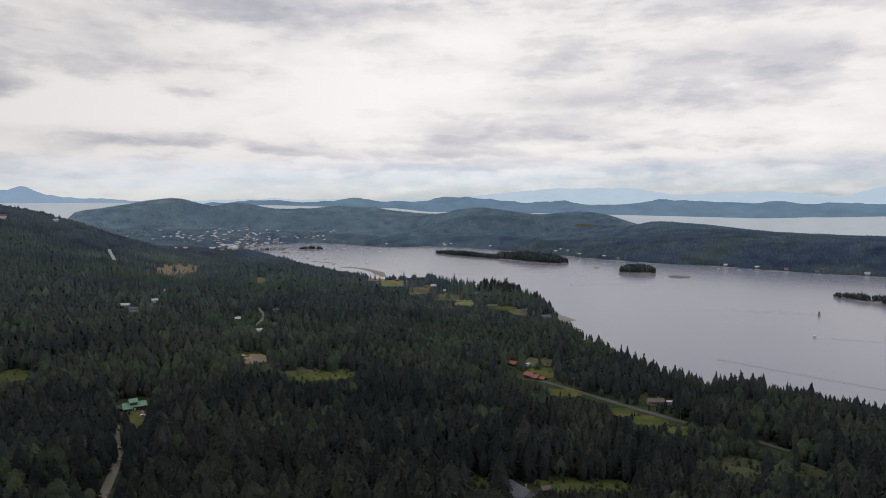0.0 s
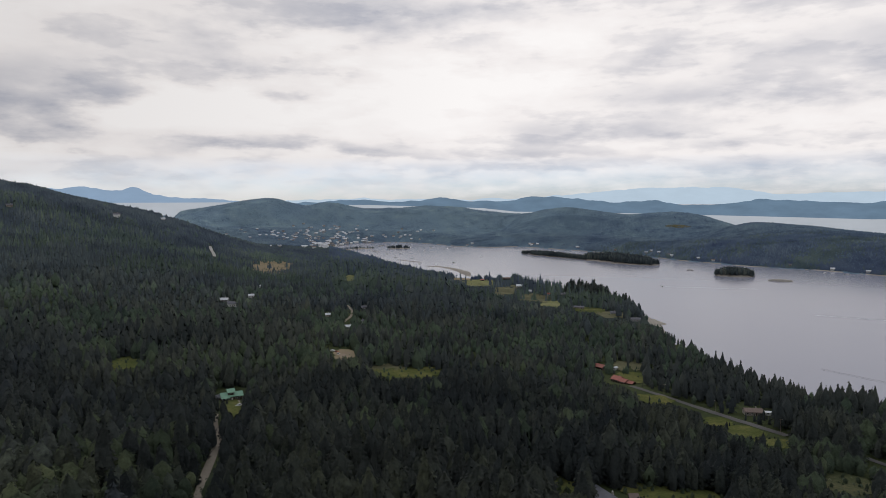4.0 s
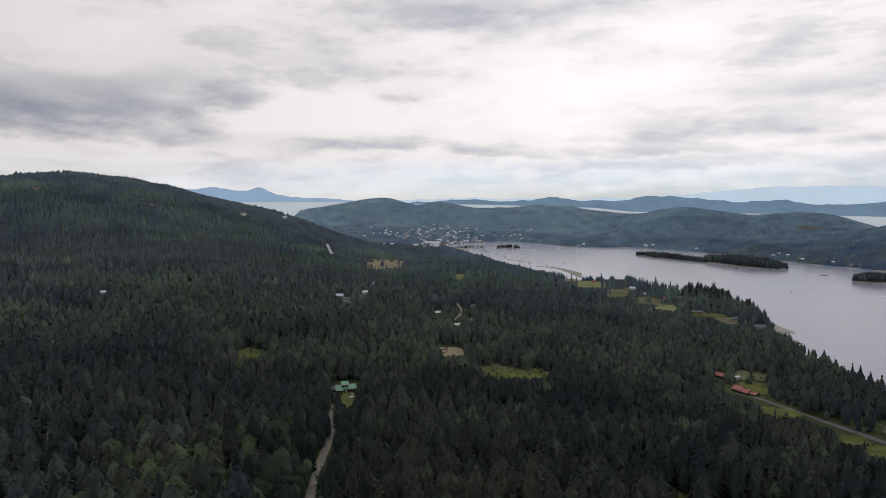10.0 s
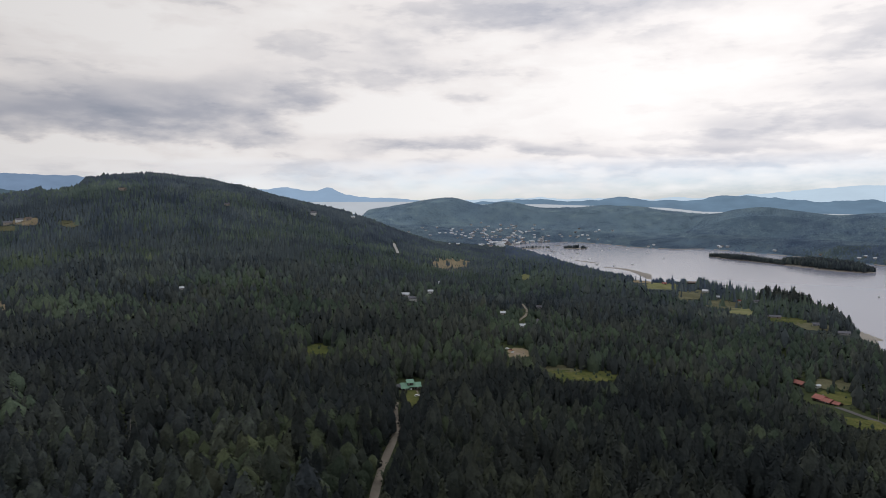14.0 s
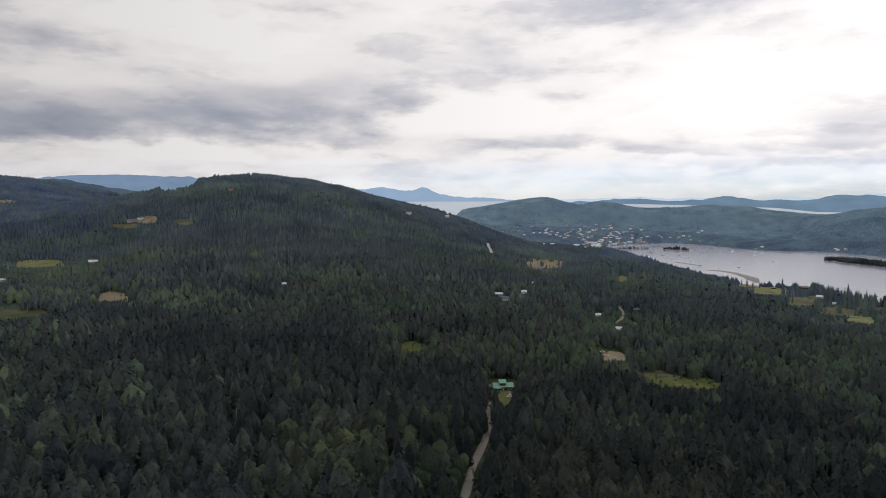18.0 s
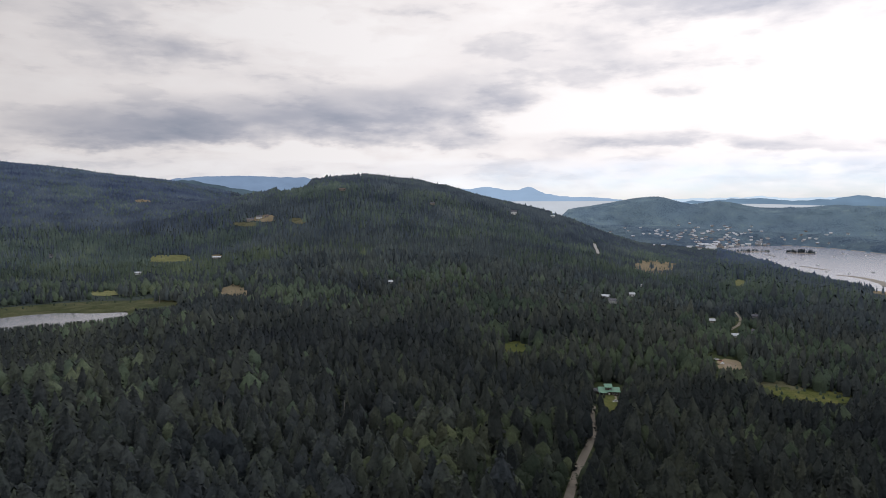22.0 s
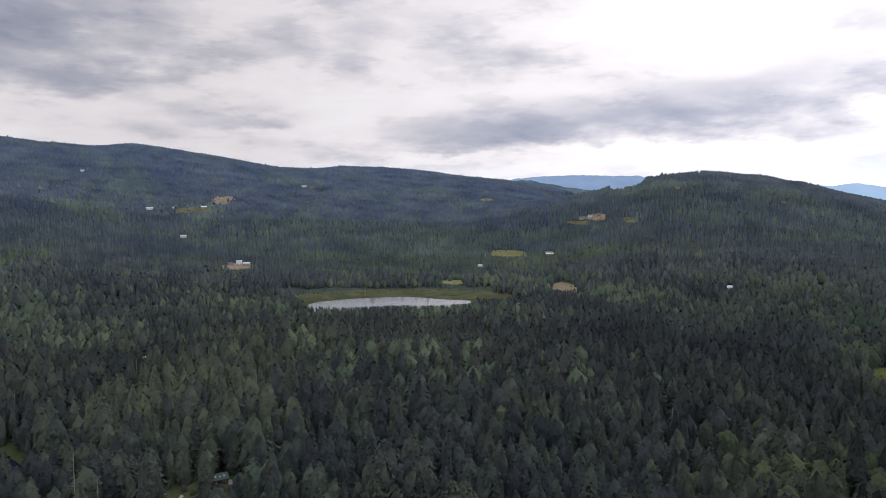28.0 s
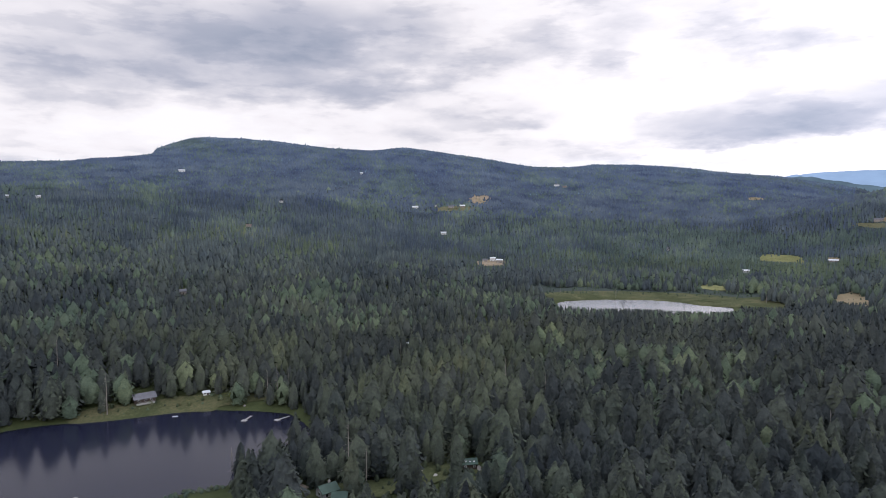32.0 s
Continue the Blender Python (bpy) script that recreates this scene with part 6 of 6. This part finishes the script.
for a_, e_ in [(9.4, -5.36), (8.0, -5.44), (6.5, -5.27), (11.5, -4.80), (12.2, -4.50), (12.7, -5.01), (4.1, -4.76), (-3.7, -4.82), (13.3, -4.61), (8.4, -3.99), (10.2, -3.96), (7.0, -4.06), (12.9, -4.8), (11.0, -4.45), (5.4, -4.3), (9.0, -4.2), (-17.0, -5.3), (-22.5, -5.45), (-24, -5.5), (10.0, -4.9), (13.0, -4.4), (-9.8, -5.05)]:
    k_ += 1
    if k_ % 3:
        motorboat(a_, e_, 37 * k_, "white motorboat at anchor in the bay", 10 + k_ % 4)["group"] = "anchored boats"
    else:
        sailboat(a_, e_, 53 * k_, M_HULL, M_HULL, "white sailing boat at anchor with bare mast", 10, False)["group"] = "anchored boats"


# ---- the town at the head of the bay and houses along the far shore ----
def town():
    rnd = np.random.RandomState(12)
    walls, roofs = [M_WALL_WHITE, M_WALL_TAN, M_WALL_GREY, M_WALL_WHITE], [M_ROOF_PALE, M_ROOF_PALE, M_ROOF_PALE, M_ROOF_GREY, M_ROOF_PALE, M_ROOF_GREY, M_ROOF_PALE, M_ROOF_BROWN]
    words = {M_WALL_WHITE: "white", M_WALL_TAN: "tan", M_WALL_GREY: "grey"}
    rwords = {M_ROOF_PALE: "pale metal", M_ROOF_GREY: "grey shingle", M_ROOF_BROWN: "brown shingle", M_ROOF_RED: "red"}
    spots = []
    for _ in range(120):
        spots.append((rnd.normal(16.0, 1.7), rnd.normal(-3.66, 0.17), 1.0))
    for _ in range(105):
        spots.append((rnd.normal(18.0, 2.9), rnd.normal(-2.75, 0.38), 0.9))
    for _ in range(12):
        spots.append((rnd.uniform(8, 13), rnd.uniform(-3.35, -2.4), 0.8))
    for a in np.arange(-33.0, 11.0, 1.25):
        a = a + rnd.uniform(-0.9, 0.9)
        if rnd.rand() < 0.6:
            continue
        e = -math.degrees(math.atan(EYE / float(np.interp(a, *FAR_SHORE))))
        spots.append((a, e + rnd.uniform(0.06, 0.22), 0.75))
    for a, e in ((-0.3, -3.74), (-0.05, -3.72), (-0.7, -3.74), (-9.6, -4.35), (-10.6, -4.3), (-11.4, -4.45), (-10.0, -4.2)):
        spots.append((a, e, 0.9))
    made = {}
    for a, e, k in spots:
        big = rnd.rand() < 0.4 and k == 1.0
        wall, roof = walls[rnd.randint(4)], roofs[rnd.randint(8)]
        key = (wall.name, roof.name, big)
        p, r = base(a, e)
        if p.z < 0.8:
            continue
        rz = a + rnd.uniform(-40, 40)
        size = (24, 12, 6.0, 1.8) if big else (12, 8, 4.2, 2.1)
        if key in made:
            copy_thing(made[key], Matrix.Translation(p) @ Matrix.Rotation(radians(rz), 4, "Z"))
        else:
            made[key] = house(p, rz, *size, wall, roof, f"{'long' if big else 'small'} {words[wall]} building with {rwords[roof]} roof in the town", group="town buildings", chimney=False, far=True)
        clear(a, e, size[0] * 0.55, (size[2] + size[3]) * 0.7, r)


town()


def pier(az, el, rz, length, label):
    r = EYE / math.tan(radians(-el))
    ob = thing("pier", at(az, r, 0), az + rz, label, "pier")
    part("deck", box_bm(0, length, -1.6, 1.6, 0.8, 1.15, 0.05), M_DOCK, ob)
    for i in range(5):
        f = part("finger", box_bm(length * (0.2 + 0.18 * i), length * (0.2 + 0.18 * i) + 1.4, -11, 11, 0.6, 0.95, 0.04), M_DOCK, ob)
        part("pile", tube_bm((length * (0.2 + 0.18 * i) + 0.7, 11, -2), (length * (0.2 + 0.18 * i) + 0.7, 11, 3.2), 0.25, 0.22), M_POLE, f)


pier(13.6, -4.2, -70, 90, "grey marina pier with floating fingers")
pier(12.6, -3.75, -100, 80, "grey marina pier near the town")
pier(6.2, -4.0, 170, 40, "small private pier on the far shore")

# ---- meadows and bare ground ----
for a_, e_, da_, de_, s_ in CLEARINGS:
    drape("field", a_, e_, da_, de_, *SURFACE[s_])
drape("quarry_cut", 85.4, 0.25, 0.8, 0.35, M_SOIL, "bare tan earth cut into the forested slope", "bare ground")
drape("dirt_clearing", 16.0, -12.9, 0.55, 0.2, M_SOIL, "bare brown earth of a clearing", "bare ground", 0.5)
drape("dirt_clearing", 84.4, -5.35, 1.1, 0.18, M_SOIL, "bare reddish earth below the blocks", "bare ground", 0.5)
drape("marsh", 70.8, -7.98, 9.4, 0.36, M_MARSH, "flat green sedge marsh beside the small lake", "marsh", 0.3, 0.15)

# ---- dead trees ----
def snag(az, el, tall, seed, label="bleached dead conifer snag standing bare"):
    """A dead tree: bare tapered trunk with broken limbs."""
    p, r = base(az, el)
    rnd = random.Random(seed)
    ob = thing("dead_tree", p, seed * 40, label, "dead tree", "dead trees")
    part("trunk", tube_bm((0, 0, -0.5), (0.2, 0, tall), 0.34, 0.06, 7), M_SNAG, ob)
    for i in range(34):
        z = tall * rnd.uniform(0.22, 0.98)
        a, l = rnd.uniform(0, 6.28), tall * rnd.uniform(0.05, 0.12) * (1.15 - z / tall)
        part("limb", tube_bm((0, 0, z), (l * 1.7 * math.cos(a), l * 1.7 * math.sin(a), z + rnd.uniform(-0.5, 0.15) * l), 0.07, 0.015, 3), M_SNAG, ob)
    clear(az, el, 2.0, tall * 0.8, r, 0.6)


for k_, (a_, e_, t_) in enumerate([(115.8, -16.15, 24), (96.95, -23.7, 27), (95.4, -23.4, 15), (83.2, -16.4, 22), (92.3, -14.6, 20), (86.9, -13.4, 18), (103.6, -16.2, 18), (102.8, -16.1, 20), (101.9, -15.9, 17), (100.5, -15.8, 18), (76.5, -15.0, 20), (70.2, -17.0, 18), (58, -18.0, 17), (48, -19.5, 18), (106.6, -22.0, 14), (74, -8.1, 14), (78.6, -7.9, 12), (62.6, -8.0, 11), (79.8, -17.5, 19), (119, -13.0, 24)]):
    snag(a_, e_, t_, k_ + 1)

# ---- the forest ----
plant_bands()


# ---- single trees nearest below the camera ----
def tree_thing(kind, tv, tf, crown_mat, label, place, h, rz, tint):
    ob = thing(kind, place, rz, label, "tree", "trees on the knoll")
    ob.scale = (h, h, h)
    part("trunk", tube_bm((0, 0, -0.03), (0, 0, 0.9), 0.018, 0.003, 6), M_BARK, ob)
    tv, tf = facing_out(tv, tf)
    me = mesh_from("crown", tv, tf, [crown_mat])
    att = me.attributes.new("tint", "FLOAT", "POINT")
    att.data.foreach_set("value", np.full(len(tv), tint, np.float32))
    soften(me, crown_normals(tv), np.zeros(1))
    me.polygons.foreach_set("use_smooth", np.full(len(tf), True))
    cr_ = new("crown", me)
    cr_.parent = ob
    return ob


def near_trees():
    a, r, x, y, rnd = scatter_points(180, 211, 7.4, seed=77)
    h = 17 * np.clip(rnd.normal(1, 0.2, len(a)), 0.6, 1.4)
    ok, z, _s = plantable(a, r, h, rnd)
    idx = np.nonzero(ok)[0]
    temps, count = {}, 0
    for i in idx:
        leaf = rnd.rand() < (0.06 if a[i] < 75 else 0.15)
        k = rnd.randint(0, 8)
        west = a[i] > 52
        key = (leaf, k, west)
        place = Vector((x[i], y[i], z[i] - 0.3))
        hh = h[i] * (0.7 if leaf else 1)
        if key not in temps:
            if leaf:
                tv, tf = spray_template(520, 200 + k, 0.085, 0.32 + 0.012 * k, 4.0 + 0.4 * k, 0.08, 0.2, 5, 8)
                temps[key] = tree_thing("broadleaf_tree", tv, tf, M_LEAF, "green broadleaf tree with an uneven rounded crown", place, hh, rnd.uniform(0, 360), 0.2 + 0.09 * k)
            else:
                tv, tf = spray_template(560, 100 + k, 0.078, 0.18 + 0.012 * k, 1.6 + 0.6 * (k % 4), 0.1 + 0.04 * (k % 3), 0.45, 7, 9, 0.76, 0.03 * (k % 3 - 1))
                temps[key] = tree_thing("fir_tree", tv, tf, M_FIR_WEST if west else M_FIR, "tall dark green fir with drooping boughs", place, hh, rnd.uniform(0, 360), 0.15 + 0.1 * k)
        else:
            c = copy_thing(temps[key], Matrix.Translation(place) @ Matrix.Rotation(rnd.uniform(0, 6.28), 4, "Z"))
            c.scale = (hh * rnd.uniform(0.9, 1.15), hh * rnd.uniform(0.9, 1.15), hh)
        count += 1
    return count


near_trees()
